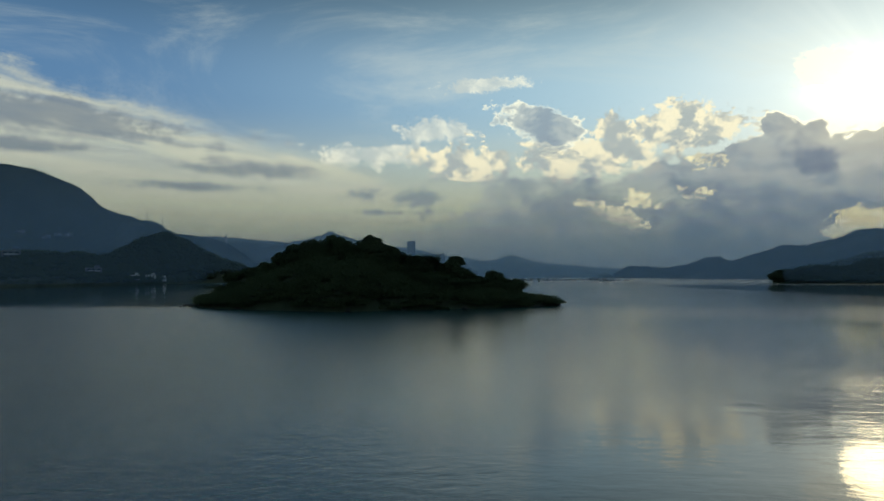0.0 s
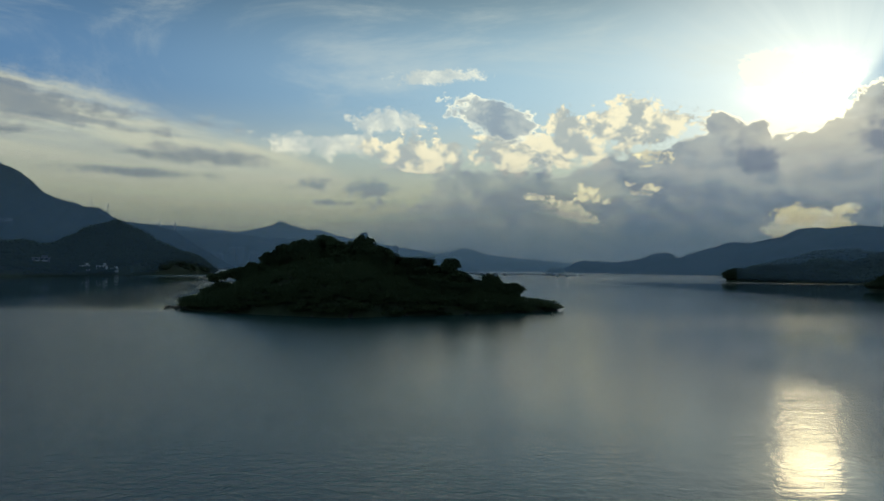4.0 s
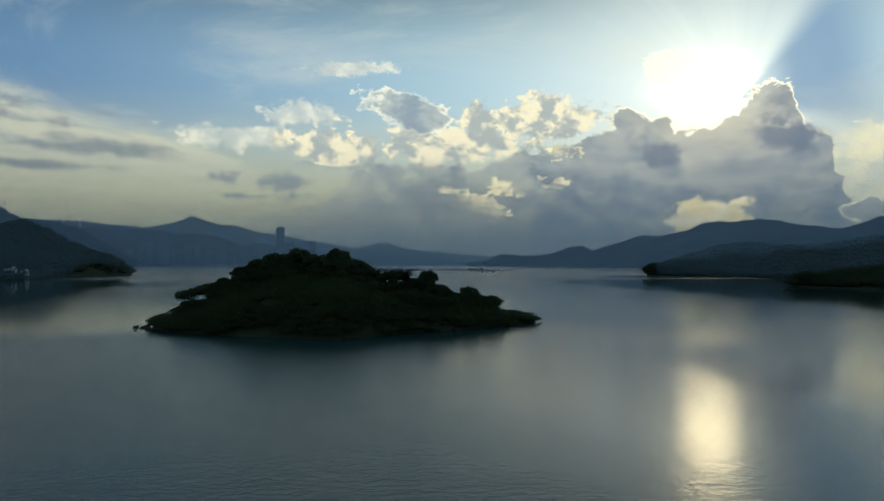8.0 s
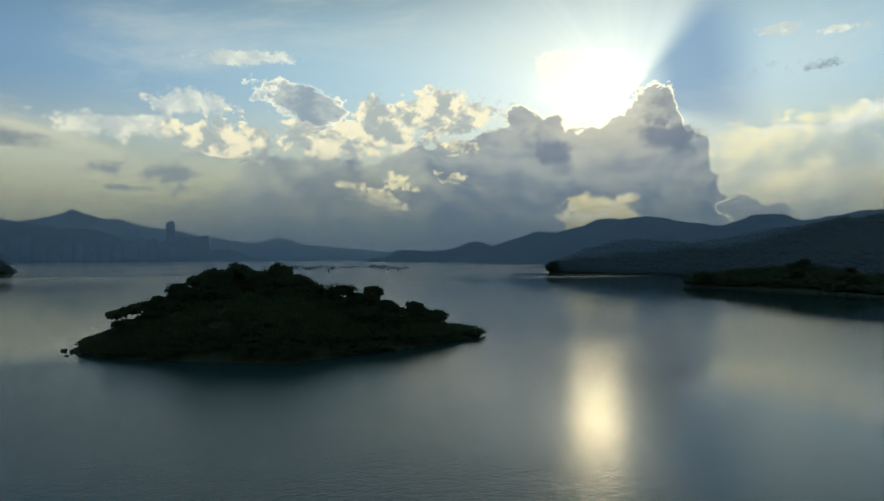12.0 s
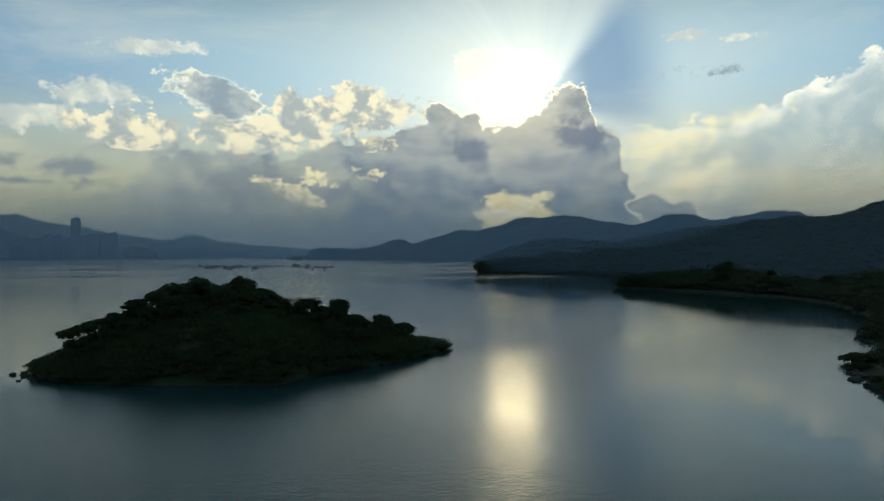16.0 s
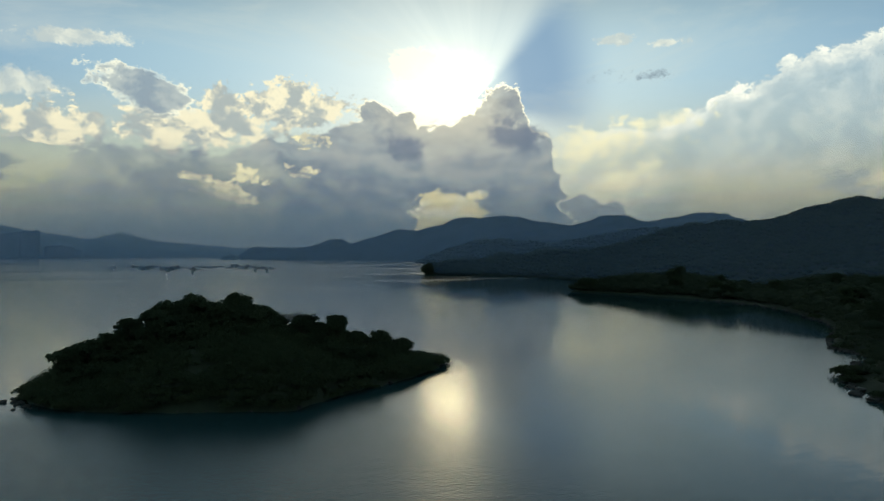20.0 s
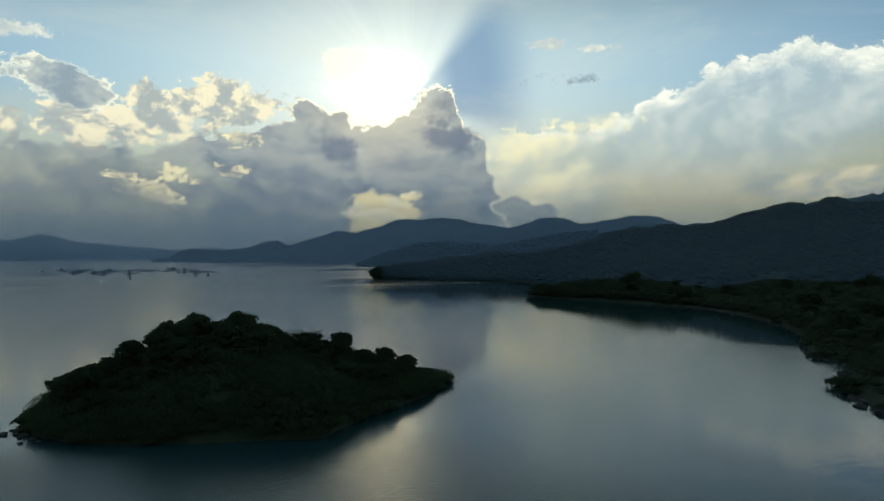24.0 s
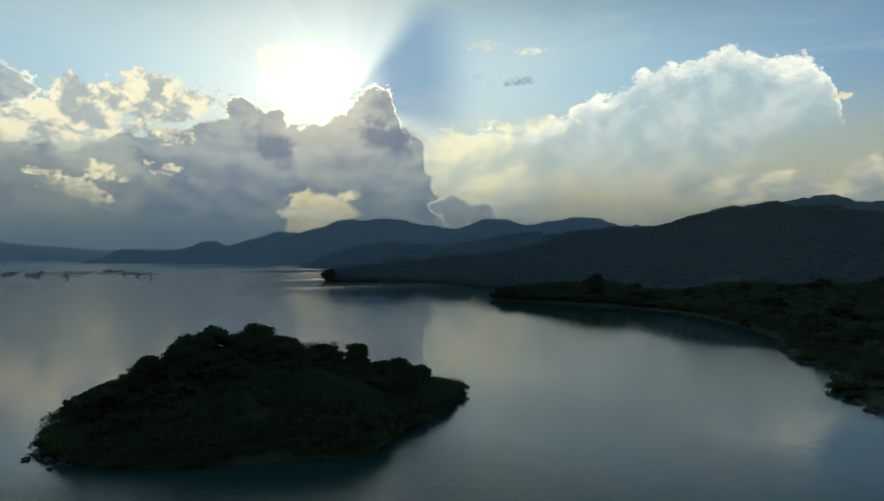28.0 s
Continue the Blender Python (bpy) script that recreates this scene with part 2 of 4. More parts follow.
    # the dark cumulus with its tower
    out = profile(t, u + wa * 1.8 + fine * 0.8 + puff * 0.5, [(-6, 3.0), (-3, 3.9), (1, 4.8), (3, 7.2), (5, 8.2), (9, 7.8), (13, 7.8), (16, 8.4), (19, 9.2), (21.8, 10.0), (23.3, 10.9), (24.8, 11.9), (26, 11.5), (26.8, 11.0), (29.3, 10.3),
                         (31, 10.5), (32.6, 11.2), (33.7, 12.9), (35.2, 13.3), (36.3, 12.9), (36.7, 11.2), (37.4, 9.9), (38.8, 9.4), (38.9, 7.2), (39.4, 5.6), (40.6, 4.4), (42.6, 4.3), (43.4, 3.6), (44, 1.0)], -6, 44, 20)
    d = out - v + puff * 1.7 + fine * 0.9
    solid = (u + fine * 6).step(12, 24)
    mass = (d - 0.0).step(-0.04, 0.3) * (0.15 + (u + fine * 6).step(-5, 6) * 0.85) * u.step(-6, -3)
    mass = mass * (0.62 + solid * 0.38 + (soft - 0.5) * 0.9 + fine * 0.4).op("MINIMUM", 1.0).op("MAXIMUM", 0.0)
    tone = blend(t, soft.step(0.36, 0.64), lin(122, 136, 153), lin(160, 167, 171))
    tone = blend(t, (v + fine * 2).step(9.0, 2.5) * 0.6, tone, lin(112, 127, 146))
    tone = blend(t, lit * 0.42, tone, lin(190, 190, 182))
    tone = blend(t, relief.step(0.0, -0.6) * 0.35, tone, lin(98, 111, 134))
    tone = blend(t, (r + fine * 2.5).step(8.0, 2.6) * 0.45, tone, lin(214, 204, 180))
    sky = blend(t, mass, sky, tone)
    edge = d.step(-0.04, 0.12) * d.step(0.46, 0.14) * r.step(20, 8) * u.step(21, 26) * (0.7 + lit * 0.3)
    sky = blend(t, edge, sky, blend(t, r.step(12, 3), lin(250, 244, 214), (1.4, 1.3, 1.0)))
    sky = blend(t, cloud([(27.6, 8.1, 2.0, 1.1), (36.4, 9.1, 3.0, 1.4, -0.2)], 0.5, 0.3, -0.1, 0.5) * 0.78, sky, lin(98, 111, 136))
    sky = blend(t, cloud([(10, 5.6, 6.0, 2.4), (21, 4.8, 7.0, 2.6)], 0.6, 0.3, -0.1, 0.9) * 0.5, sky, lin(100, 114, 138))
    sky = blend(t, cloud([(15.5, 6.0, 1.6, 0.6, -0.15), (13.2, 4.5, 2.1, 0.8, -0.45), (20.3, 8.6, 1.4, 0.8), (19.2, 6.0, 1.1, 0.6)], 1.3, 0.35, 0.0, 0.3) * (crisp * 3.0 + relief).step(-0.75, 0.1), sky, blend(t, lit, lin(206, 200, 178), lin(250, 240, 198)))
    gap = (field(31.4, 2.4, 3.5, 2.4) + fine * 0.8 + puff * 0.45).step(0.0, 0.14)
    sky = blend(t, gap, sky, blend(t, (lit * 0.7 + (v - 2) * 0.12).step(0.2, 0.9), lin(250, 234, 180), lin(255, 248, 216)))
    puffs = most([field(41.2, 3.3, 2.0, 1.5), field(43.6, 3.0, 1.4, 1.2)]) + puff * 0.8 + fine * 0.5
    sky = blend(t, puffs.step(0.0, 0.12), sky, lin(252, 246, 216))
    sky = blend(t, puffs.step(0.1, 0.24), sky, lin(164, 170, 172))
    # bank of rain haze along the horizon
    sky = blend(t, (v + fine * 1).step(5.0, 0.8) * u.step(-7, 2) * u.step(27, 20) * 0.6, sky, lin(122, 136, 152))

    # light spilling over the cloud's edge
    spill = (r * -0.32).op("EXPONENT") * 0.20 * (0.35 + lit_side * 0.65)
    add = t.nodes.new("ShaderNodeVectorMath")
    add.operation = "SCALE"
    add.inputs[0].default_value = (1.0, 0.93, 0.74)
    t.links.new(spill.s, add.inputs["Scale"])
    sky = blend(t, 1.0, sky, add.outputs[0], "ADD")

    back = t.nodes.new("ShaderNodeBackground")
    t.links.new(sky, back.inputs["Color"])
    back.inputs["Strength"].default_value = 1.0
    done = t.nodes.new("ShaderNodeOutputWorld")
    t.links.new(back.outputs[0], done.inputs["Surface"])


build_sky()

# ---- materials ----


def material(name):
    m = bpy.data.materials.new(name)
    m.use_nodes = True
    t = m.node_tree
    return m, t, t.nodes["Principled BSDF"]


def place(tree):
    return tree.nodes.new("ShaderNodeTexCoord").outputs["Object"]


def world_place(tree):
    return tree.nodes.new("ShaderNodeNewGeometry").outputs["Position"]


def bump(tree, shader, height, strength, distance):
    n = tree.nodes.new("ShaderNodeBump")
    n.inputs["Strength"].default_value, n.inputs["Distance"].default_value = strength, distance
    tree.links.new(height, n.inputs["Height"])
    tree.links.new(n.outputs[0], shader.inputs["Normal"])


def grained(name, a, b, size, rough=0.85, relief=0.02, per_object=0.0, metal=0.0, stain=None):
    """A surface that varies between colours a and b at two scales."""
    m, t, p = material(name)
    where = world_place(t)
    big = Val(t, noise_at(t, where, 0.17 / size, 3, 0.5).outputs["Fac"])
    small = Val(t, noise_at(t, where, 1.0 / size, 6, 0.65).outputs["Fac"])
    f = (big * 0.5 + small * 0.5).step(0.32, 0.68)
    if per_object:
        info = t.nodes.new("ShaderNodeObjectInfo")
        f = f * (1 - per_object) + Val(t, info.outputs["Random"]) * per_object
    colour = blend(t, f, a, b)
    if stain:
        colour = blend(t, big.step(0.5, 0.72) * 0.7, colour, stain)
    t.links.new(colour, p.inputs["Base Color"])
    p.inputs["Roughness"].default_value, p.inputs["Metallic"].default_value = rough, metal
    bump(t, p, small.s, 0.6, relief)
    return m


def leafy(name, a, b):
    m, t, p = material(name)
    info = t.nodes.new("ShaderNodeObjectInfo")
    geo = t.nodes.new("ShaderNodeNewGeometry")
    f = Val(t, info.outputs["Random"]) * 0.5 + Val(t, geo.outputs["Random Per Island"]) * 0.5
    big = Val(t, noise_at(t, geo.outputs["Position"], 0.12, 2, 0.5).outputs["Fac"]).step(0.35, 0.65)
    colour = blend(t, f * 0.7 + big * 0.3, a, b)
    t.links.new(colour, p.inputs["Base Color"])
    p.inputs["Roughness"].default_value = 0.75
    p.inputs["Specular IOR Level"].default_value = 0.12
    glow_through, mix = t.nodes.new("ShaderNodeBsdfTranslucent"), t.nodes.new("ShaderNodeMixShader")
    t.links.new(colour, glow_through.inputs["Color"])
    mix.inputs[0].default_value = 0.4
    t.links.new(p.outputs[0], mix.inputs[1])
    t.links.new(glow_through.outputs[0], mix.inputs[2])
    t.links.new(mix.outputs[0], t.nodes["Material Output"].inputs["Surface"])
    return m


LEAF = leafy("leaf_green", (0.058, 0.084, 0.046), (0.092, 0.120, 0.062))
LEAF_DARK = leafy("leaf_dark", (0.054, 0.080, 0.046), (0.086, 0.112, 0.060))
LEAF_PALE = leafy("leaf_pale", (0.066, 0.094, 0.046), (0.100, 0.120, 0.062))
CANOPY = leafy("far_canopy", (0.056, 0.076, 0.048), (0.084, 0.106, 0.062))
BARK = grained("bark", (0.035, 0.026, 0.018), (0.09, 0.07, 0.05), 0.15, 0.9, 0.02)
FOREST = grained("forest_floor", (0.030, 0.044, 0.026), (0.054, 0.068, 0.038), 6.0, 0.95, 0.8)
ISLE_FLOOR = grained("shaded_undergrowth", (0.036, 0.048, 0.028), (0.060, 0.074, 0.040), 2.0, 0.95, 0.3)
HILLSIDE = grained("hillside_scrub", (0.022, 0.034, 0.020), (0.042, 0.054, 0.032), 22.0, 0.95, 3.0)
SHORE = grained("shore_earth", (0.05, 0.042, 0.032), (0.12, 0.10, 0.075), 0.8, 0.9, 0.05)
ROCK = grained("shore_rock", (0.03, 0.028, 0.025), (0.085, 0.078, 0.068), 0.5, 0.8, 0.06, 0.25, stain=(0.03, 0.03, 0.026))
CONCRETE = grained("weathered_concrete", (0.26, 0.26, 0.25), (0.42, 0.41, 0.39), 1.2, 0.85, 0.01, 0.3)
FACADE = grained("city_facade", (0.10, 0.11, 0.12), (0.19, 0.20, 0.21), 6.0, 0.8, 0.02, 0.4)
PLASTER = grained("white_plaster", (0.62, 0.61, 0.57), (0.78, 0.77, 0.73), 1.5, 0.8, 0.01)
TILE_ROOF = grained("grey_roofing", (0.18, 0.18, 0.18), (0.30, 0.30, 0.29), 0.5, 0.7, 0.02)
TIMBER = grained("weathered_timber", (0.10, 0.075, 0.05), (0.20, 0.16, 0.11), 0.3, 0.85, 0.01, 0.3)
FLOAT_BLUE = grained("blue_float", (0.05, 0.10, 0.20), (0.09, 0.16, 0.28), 0.5, 0.5, 0.005)
STEEL = grained("galvanised_steel", (0.28, 0.29, 0.30), (0.42, 0.43, 0.44), 0.4, 0.45, 0.003, metal=0.8)
HULL = grained("painted_hull", (0.30, 0.30, 0.28), (0.55, 0.54, 0.50), 0.6, 0.5, 0.005, 0.5)


def glass_material(name, tint):
    m, t, p = material(name)
    f = Val(t, noise_at(t, world_place(t), 0.08, 2, 0.5).outputs["Fac"])
    t.links.new(blend(t, f, tint, tuple(c * 1.6 for c in tint)), p.inputs["Base Color"])
    p.inputs["Roughness"].default_value, p.inputs["IOR"].default_value = 0.08, 1.5
    return m


GLASS = glass_material("dark_glass", (0.03, 0.04, 0.05))


def water_material():
    m, t, p = material("sea_water")
    where = world_place(t)
    split = t.nodes.new("ShaderNodeSeparateXYZ")
    t.links.new(where, split.inputs[0])
    x, y = Val(t, split.outputs[0]), Val(t, split.outputs[1])
    p.inputs["IOR"].default_value = 1.333
    p.inputs["Specular IOR Level"].default_value = 0.5
    drift = Val(t, noise_at(t, vec(t, x, y), 0.006, 3, 0.5, 0.6).outputs["Fac"])
    t.links.new(blend(t, drift, (0.016, 0.060, 0.066), (0.022, 0.074, 0.080)), p.inputs["Base Color"])
    # calm slicks and breezy patches
    breeze = Val(t, noise_at(t, vec(t, x + y * 0.5, y * 0.45), 0.011, 5, 0.6, 1.2).outputs["Fac"]).step(0.42, 0.66)
    bands = Val(t, noise_at(t, vec(t, x * 0.22 + y * 0.08, y, 5.0), 0.010, 5, 0.6, 0.8).outputs["Fac"]).step(0.44, 0.60)
    # sheltered water under the shores lies still, the open bay is ruffled
    wander = Val(t, noise_at(t, vec(t, x, y), 0.02, 4, 0.55).outputs["Fac"]) - 0.5
    still = (x + wander * 22).step(160, 178).op("MAXIMUM", (x + (y - 200) * 0.11 + wander * 26).step(-112, -128)) * y.step(720, 560)

    def patch(x0, y0, rx, ry):
        du, dv = (x - x0) * (1 / rx), (y - y0) * (1 / ry)
        return ((du * du + dv * dv).op("SQRT") + wander * 0.7).step(1.1, 0.7)

    still = still.op("MAXIMUM", patch(56, 88, 30, 56).op("MAXIMUM", patch(24, 28, 24, 24)) * 0.85)
    front = (y + wander * 30).step(204, 168)
    gusty = front * (x + wander * 24).step(8, -26)
    far = y.step(330, 900)
    ruffled = 0.085 + front * 0.050 + gusty * 0.095 + breeze * 0.03 + far * bands * 0.135 + far * 0.01
    t.links.new((ruffled * (1 - still) + still * 0.045).s, p.inputs["Roughness"])
    swell = Val(t, noise_at(t, vec(t, x * 0.9 - y * 0.2, y), 0.16, 3, 0.5, 0.3).outputs["Fac"])
    crests = Val(t, noise_at(t, vec(t, x * 0.30 - y * 0.10, y + x * 0.12, 9.0), 0.55, 3, 0.5, 0.6).outputs["Fac"])
    ripple = Val(t, noise_at(t, vec(t, x, y * 1.2), 1.2, 4, 0.6, 0.4).outputs["Fac"])
    height = swell * 0.035 + crests * 0.016 + (ripple - 0.5) * (0.004 + front * 0.017 + gusty * 0.040) * (1 - still * 0.8)
    bump(t, p, height.s, 1.0, 1.0)
    return m


WATER = water_material()


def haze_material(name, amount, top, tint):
    """Haze put into a tinted, mostly clear sheet: scatters sky light, thins with height."""
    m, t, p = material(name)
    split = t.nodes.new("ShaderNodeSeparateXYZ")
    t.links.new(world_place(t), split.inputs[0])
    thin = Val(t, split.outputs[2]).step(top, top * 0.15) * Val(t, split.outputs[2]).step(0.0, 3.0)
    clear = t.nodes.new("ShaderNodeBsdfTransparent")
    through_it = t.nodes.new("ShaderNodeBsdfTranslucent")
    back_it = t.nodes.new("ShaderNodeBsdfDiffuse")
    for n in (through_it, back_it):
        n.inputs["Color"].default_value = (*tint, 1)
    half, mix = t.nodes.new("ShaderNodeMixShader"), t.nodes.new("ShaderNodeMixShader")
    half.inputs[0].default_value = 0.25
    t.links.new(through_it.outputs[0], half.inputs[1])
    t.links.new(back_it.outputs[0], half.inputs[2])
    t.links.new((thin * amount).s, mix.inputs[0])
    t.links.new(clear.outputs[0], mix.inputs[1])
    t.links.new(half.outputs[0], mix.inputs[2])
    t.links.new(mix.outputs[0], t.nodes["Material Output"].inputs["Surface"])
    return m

# ---- mesh helpers ----
rng = random.Random(4)


def mesh_from(name, verts, faces, mat, smooth=False):
    me = bpy.data.meshes.new(name)
    me.from_pydata(verts, [], faces)
    me.materials.append(mat)
    if smooth:
        me.polygons.foreach_set("use_smooth", [True] * len(me.polygons))
    me.update()
    return me


def part(name, bm, mat, parent, label=""):
    """Links a bmesh, or a finished mesh, as one object under a thing."""
    if isinstance(bm, bmesh.types.BMesh):
        me = bpy.data.meshes.new(name)
        bm.to_mesh(me)
        bm.free()
        me.materials.append(mat)
    else:
        me = bm
    ob = new(name, me)
    ob.parent = parent
    return tagged(ob, label)


def spline(points, n, closed=False):
    """n points along a smooth curve through the given ones (Catmull-Rom)."""
    pts = [Vector(p) for p in points]
    k = len(pts)
    out = []
    span = k if closed else k - 1
    for i in range(n):
        s = i * span / (n if closed else n - 1)
        j = min(int(s), span - 1)
        f = s - j
        if closed:
            a, b, c, d = (pts[(j + o) % k] for o in (-1, 0, 1, 2))
        else:
            a, b, c, d = (pts[min(max(j + o, 0), k - 1)] for o in (-1, 0, 1, 2))
        out.append(0.5 * (2 * b + (c - a) * f + (2 * a - 5 * b + 4 * c - d) * f * f + (3 * b - a - 3 * c + d) * f ** 3))
    return out


def grid_faces(rows, cols, wrap=False):
    faces = []
    for i in range(rows - 1):
        for j in range(cols if wrap else cols - 1):
            k = (j + 1) % cols
            faces.append((i * cols + j, i * cols + k, (i + 1) * cols + k, (i + 1) * cols + j))
    return faces


def slope_height(q):
    """Height of a hillside between shore (0) and crest (1): steep foot, then a long rise."""
    return 0.10 * min(q * 14, 1) + 0.90 * (q ** 1.15)


def hill_range(name, shore, crest, mat, label, n=120, m=26, rough=6.0, tree=2.0, grain=0.02, back=0.9):
    """A wooded range from its shoreline up to its crest and down behind."""
    lo, hi = spline([(x, y, 0) for x, y in shore], n), spline(crest, n)
    verts = []
    for i in range(n):
        a, b = lo[i], hi[i]
        for j in range(m):
            q = 0.012 if j == 1 else j / (m - 1) * (1 + back)
            flat = a.lerp(b, min(q, 1)) if q <= 1 else b + (b - a) * (q - 1) * 0.8
            if q <= 1:
                z = b.z * slope_height(q)
            else:
                z = b.z * (1 - ((q - 1) / back) ** 1.4)
            at = Vector((flat.x * grain, flat.y * grain, 3.1))
            gully = noise.fractal(at, 0.9, 2.1, 5)
            fade = min(q, 1.0) * max(0.0, 1 - abs(q - 0.5) * 1.2) if q < 1 else 0.3
            z += gully * rough * fade * 2.0
            z += noise.noise(Vector((flat.x * 0.11, flat.y * 0.11, 0.5))) * tree * min(1.0, q * 6)
            z += noise.fractal(Vector((flat.x * 0.028, flat.y * 0.028, 6.5)), 0.7, 2.0, 4) * tree * 1.7 * min(1.0, q * 3)
            side = noise.noise_vector(Vector((flat.x * grain * 1.7, flat.y * grain * 1.7, 9.0)))
            w = rough * 1.5 * min(1.0, q * 2 + 0.3) * (0 if q > 1 else 1)
            verts.append((flat.x + side.x * w, flat.y + side.y * w, z if j else -3.0))
    ob = new(name, mesh_from(name, verts, grid_faces(n, m), mat, True))
    return tagged(ob, label, "hill", "", "structure")


# ---- sea ----
def build_sea():
    rings = [0, 60, 140, 280, 500, 900, 1600, 2800, 4950]
    seg = 96
    verts = [(-20, 150, 0)]
    faces = []
    for r in rings[1:]:
        verts += [(-20 + r * math.cos(a * math.tau / seg), 150 + r * math.sin(a * math.tau / seg), 0) for a in range(seg)]
    faces += [(0, 1 + a, 1 + (a + 1) % seg) for a in range(seg)]
    for k in range(len(rings) - 2):
        o = 1 + k * seg
        faces += [(o + a, o + seg + a, o + seg + (a + 1) % seg, o + (a + 1) % seg) for a in range(seg)]
    ob = new("water", mesh_from("water", verts, faces, WATER))
    tagged(ob, "calm dark sea of a sheltered bay with faint ripples", "sea", "", "structure")


build_sea()

# ---- hills, from far to near ----
hill_range("backdrop_hills_far", [(-2400, 3700), (-1200, 4150), (-600, 4300), (0, 4300), (500, 4280), (1300, 4150), (2300, 3600)],
           [(-2500, 3850, 260), (-1178, 4366, 235), (-987, 4411, 205), (-743, 4457, 262), (-701, 4463, 284), (-640, 4471, 264), (-527, 4486, 236), (-453, 4493, 240), (-300, 4505, 196),
            (-113, 4512, 170), (64, 4511, 131), (300, 4500, 105), (428, 4488, 138), (520, 4481, 116), (766, 4440, 80), (1037, 4382, 56), (1700, 4150, 60), (2400, 3800, 90)],
           HILLSIDE, "far blue mountain ridge with one pointed peak", n=220, m=14, rough=14, tree=2, grain=0.004)
BEHIND_CITY = 1.22
hill_range("hills_behind_city", [(x * BEHIND_CITY, y * BEHIND_CITY) for x, y in [(-2300, 2300), (-1500, 2750), (-900, 3050), (-500, 3080), (-150, 3120)]],
           [(x * BEHIND_CITY, y * BEHIND_CITY, z * BEHIND_CITY - 3) for x, y, z in [(-2400, 2500, 230), (-1500, 2950, 190), (-874, 3205, 158), (-734, 3238, 147), (-685, 3248, 156), (-595, 3265, 133), (-560, 3270, 122),
            (-530, 3275, 136), (-450, 3286, 135), (-400, 3292, 122), (-331, 3299, 96), (-230, 3305, 40)]],
           HILLSIDE, "dark blue forested ridge behind the waterfront city", n=140, m=16, rough=12, tree=3, grain=0.006)
hill_range("mountain_south", [(-1900, 900), (-1350, 1450), (-1050, 1850), (-800, 2080), (-560, 2200)],
           [(-2000, 1300, 330), (-1600, 1760, 352), (-1252, 2048, 329), (-1199, 2079, 321), (-1123, 2121, 298), (-1063, 2152, 241), (-993, 2185, 205), (-943, 2207, 188), (-890, 2228, 177),
            (-845, 2247, 149), (-767, 2275, 138), (-700, 2300, 122), (-640, 2319, 84), (-570, 2340, 34), (-520, 2350, 4)],
           HILLSIDE, "tall dark mountain with a long falling shoulder", n=280, m=26, rough=16, tree=3, grain=0.006)
hill_range("hills_west", [(672, 2960), (700, 2760), (800, 2500), (860, 2300), (960, 2050), (1080, 1850), (1250, 1500), (1450, 1100)],
           [(692, 3014, 4), (738, 2965, 40), (791, 2904, 47), (858, 2826, 37), (947, 2723, 59), (991, 2673, 84), (1042, 2590, 63), (1133, 2414, 108), (1193, 2299, 111), (1250, 2188, 139),
            (1339, 2016, 153), (1372, 1951, 140), (1440, 1816, 111), (1466, 1764, 118), (1501, 1697, 142), (1550, 1598, 128), (1606, 1488, 135), (1652, 1397, 133), (1700, 1300, 112), (1800, 1100, 120)],
           HILLSIDE, "blue forested hills along the far side of the bay", n=420, m=22, rough=9, tree=4, grain=0.008)
hill_range("hills_middle", [(770, 1590), (770, 1480), (800, 1330), (860, 1150), (940, 980), (1040, 820), (1140, 500)],
           [(781, 1611, 2), (816, 1550, 26), (881, 1440, 50), (917, 1378, 51), (977, 1275, 48), (1020, 1202, 64), (1059, 1137, 73), (1120, 1050, 76), (1250, 850, 90), (1300, 500, 100)],
           HILLSIDE, "dark wooded spur behind the nearer headland", n=130, m=20, rough=7, tree=3, grain=0.012)
hill_range("hills_north", [(1000, 800), (1060, 650), (1100, 480), (1080, 250), (1000, 0), (850, -250)],
           [(1230, 760, 110), (1266, 684, 132), (1289, 632, 135), (1299, 606, 141), (1309, 581, 133), (1329, 525, 125), (1330, 380, 130), (1280, 150, 140), (1150, -150, 130), (950, -420, 100)],
           HILLSIDE, "higher wooded ridge in evening shade", n=130, m=20, rough=9, tree=3, grain=0.01)
hill_range("headland_hills", [(388, 852), (405, 838), (430, 812), (455, 765), (466, 690), (455, 620), (430, 560), (405, 500), (400, 440), (420, 370), (440, 280), (430, 180), (380, 60), (300, -80)],
           [(394, 856, 2), (415, 852, 10), (450, 850, 13), (496, 850, 19), (556, 850, 25), (597, 789, 31), (643, 716, 44), (666, 686, 60), (705, 633, 66), (745, 580, 68), (763, 537, 84), (768, 509, 88),
            (772, 483, 82), (775, 460, 92), (782, 420, 84), (793, 348, 78), (780, 200, 88), (700, 20, 80), (560, -160, 60)],
           FOREST, "near wooded hills with a dark ragged tree line", n=260, m=44, rough=7, tree=3.5, grain=0.014)
hill_range("hill_with_villas", [(-330, 300), (-345, 420), (-332, 540), (-318, 640), (-308, 705), (-282, 735), (-250, 800), (-232, 880), (-235, 930)],
           [(-640, 560, 60), (-600, 760, 44), (-560, 900, 36), (-499, 930, 35), (-440, 950, 36), (-395, 955, 54), (-372, 955, 60), (-338, 945, 52), (-236, 935, 3)],
           FOREST, "rounded wooded hill falling to a low green point", n=150, m=34, rough=4, tree=3.0, grain=0.014)
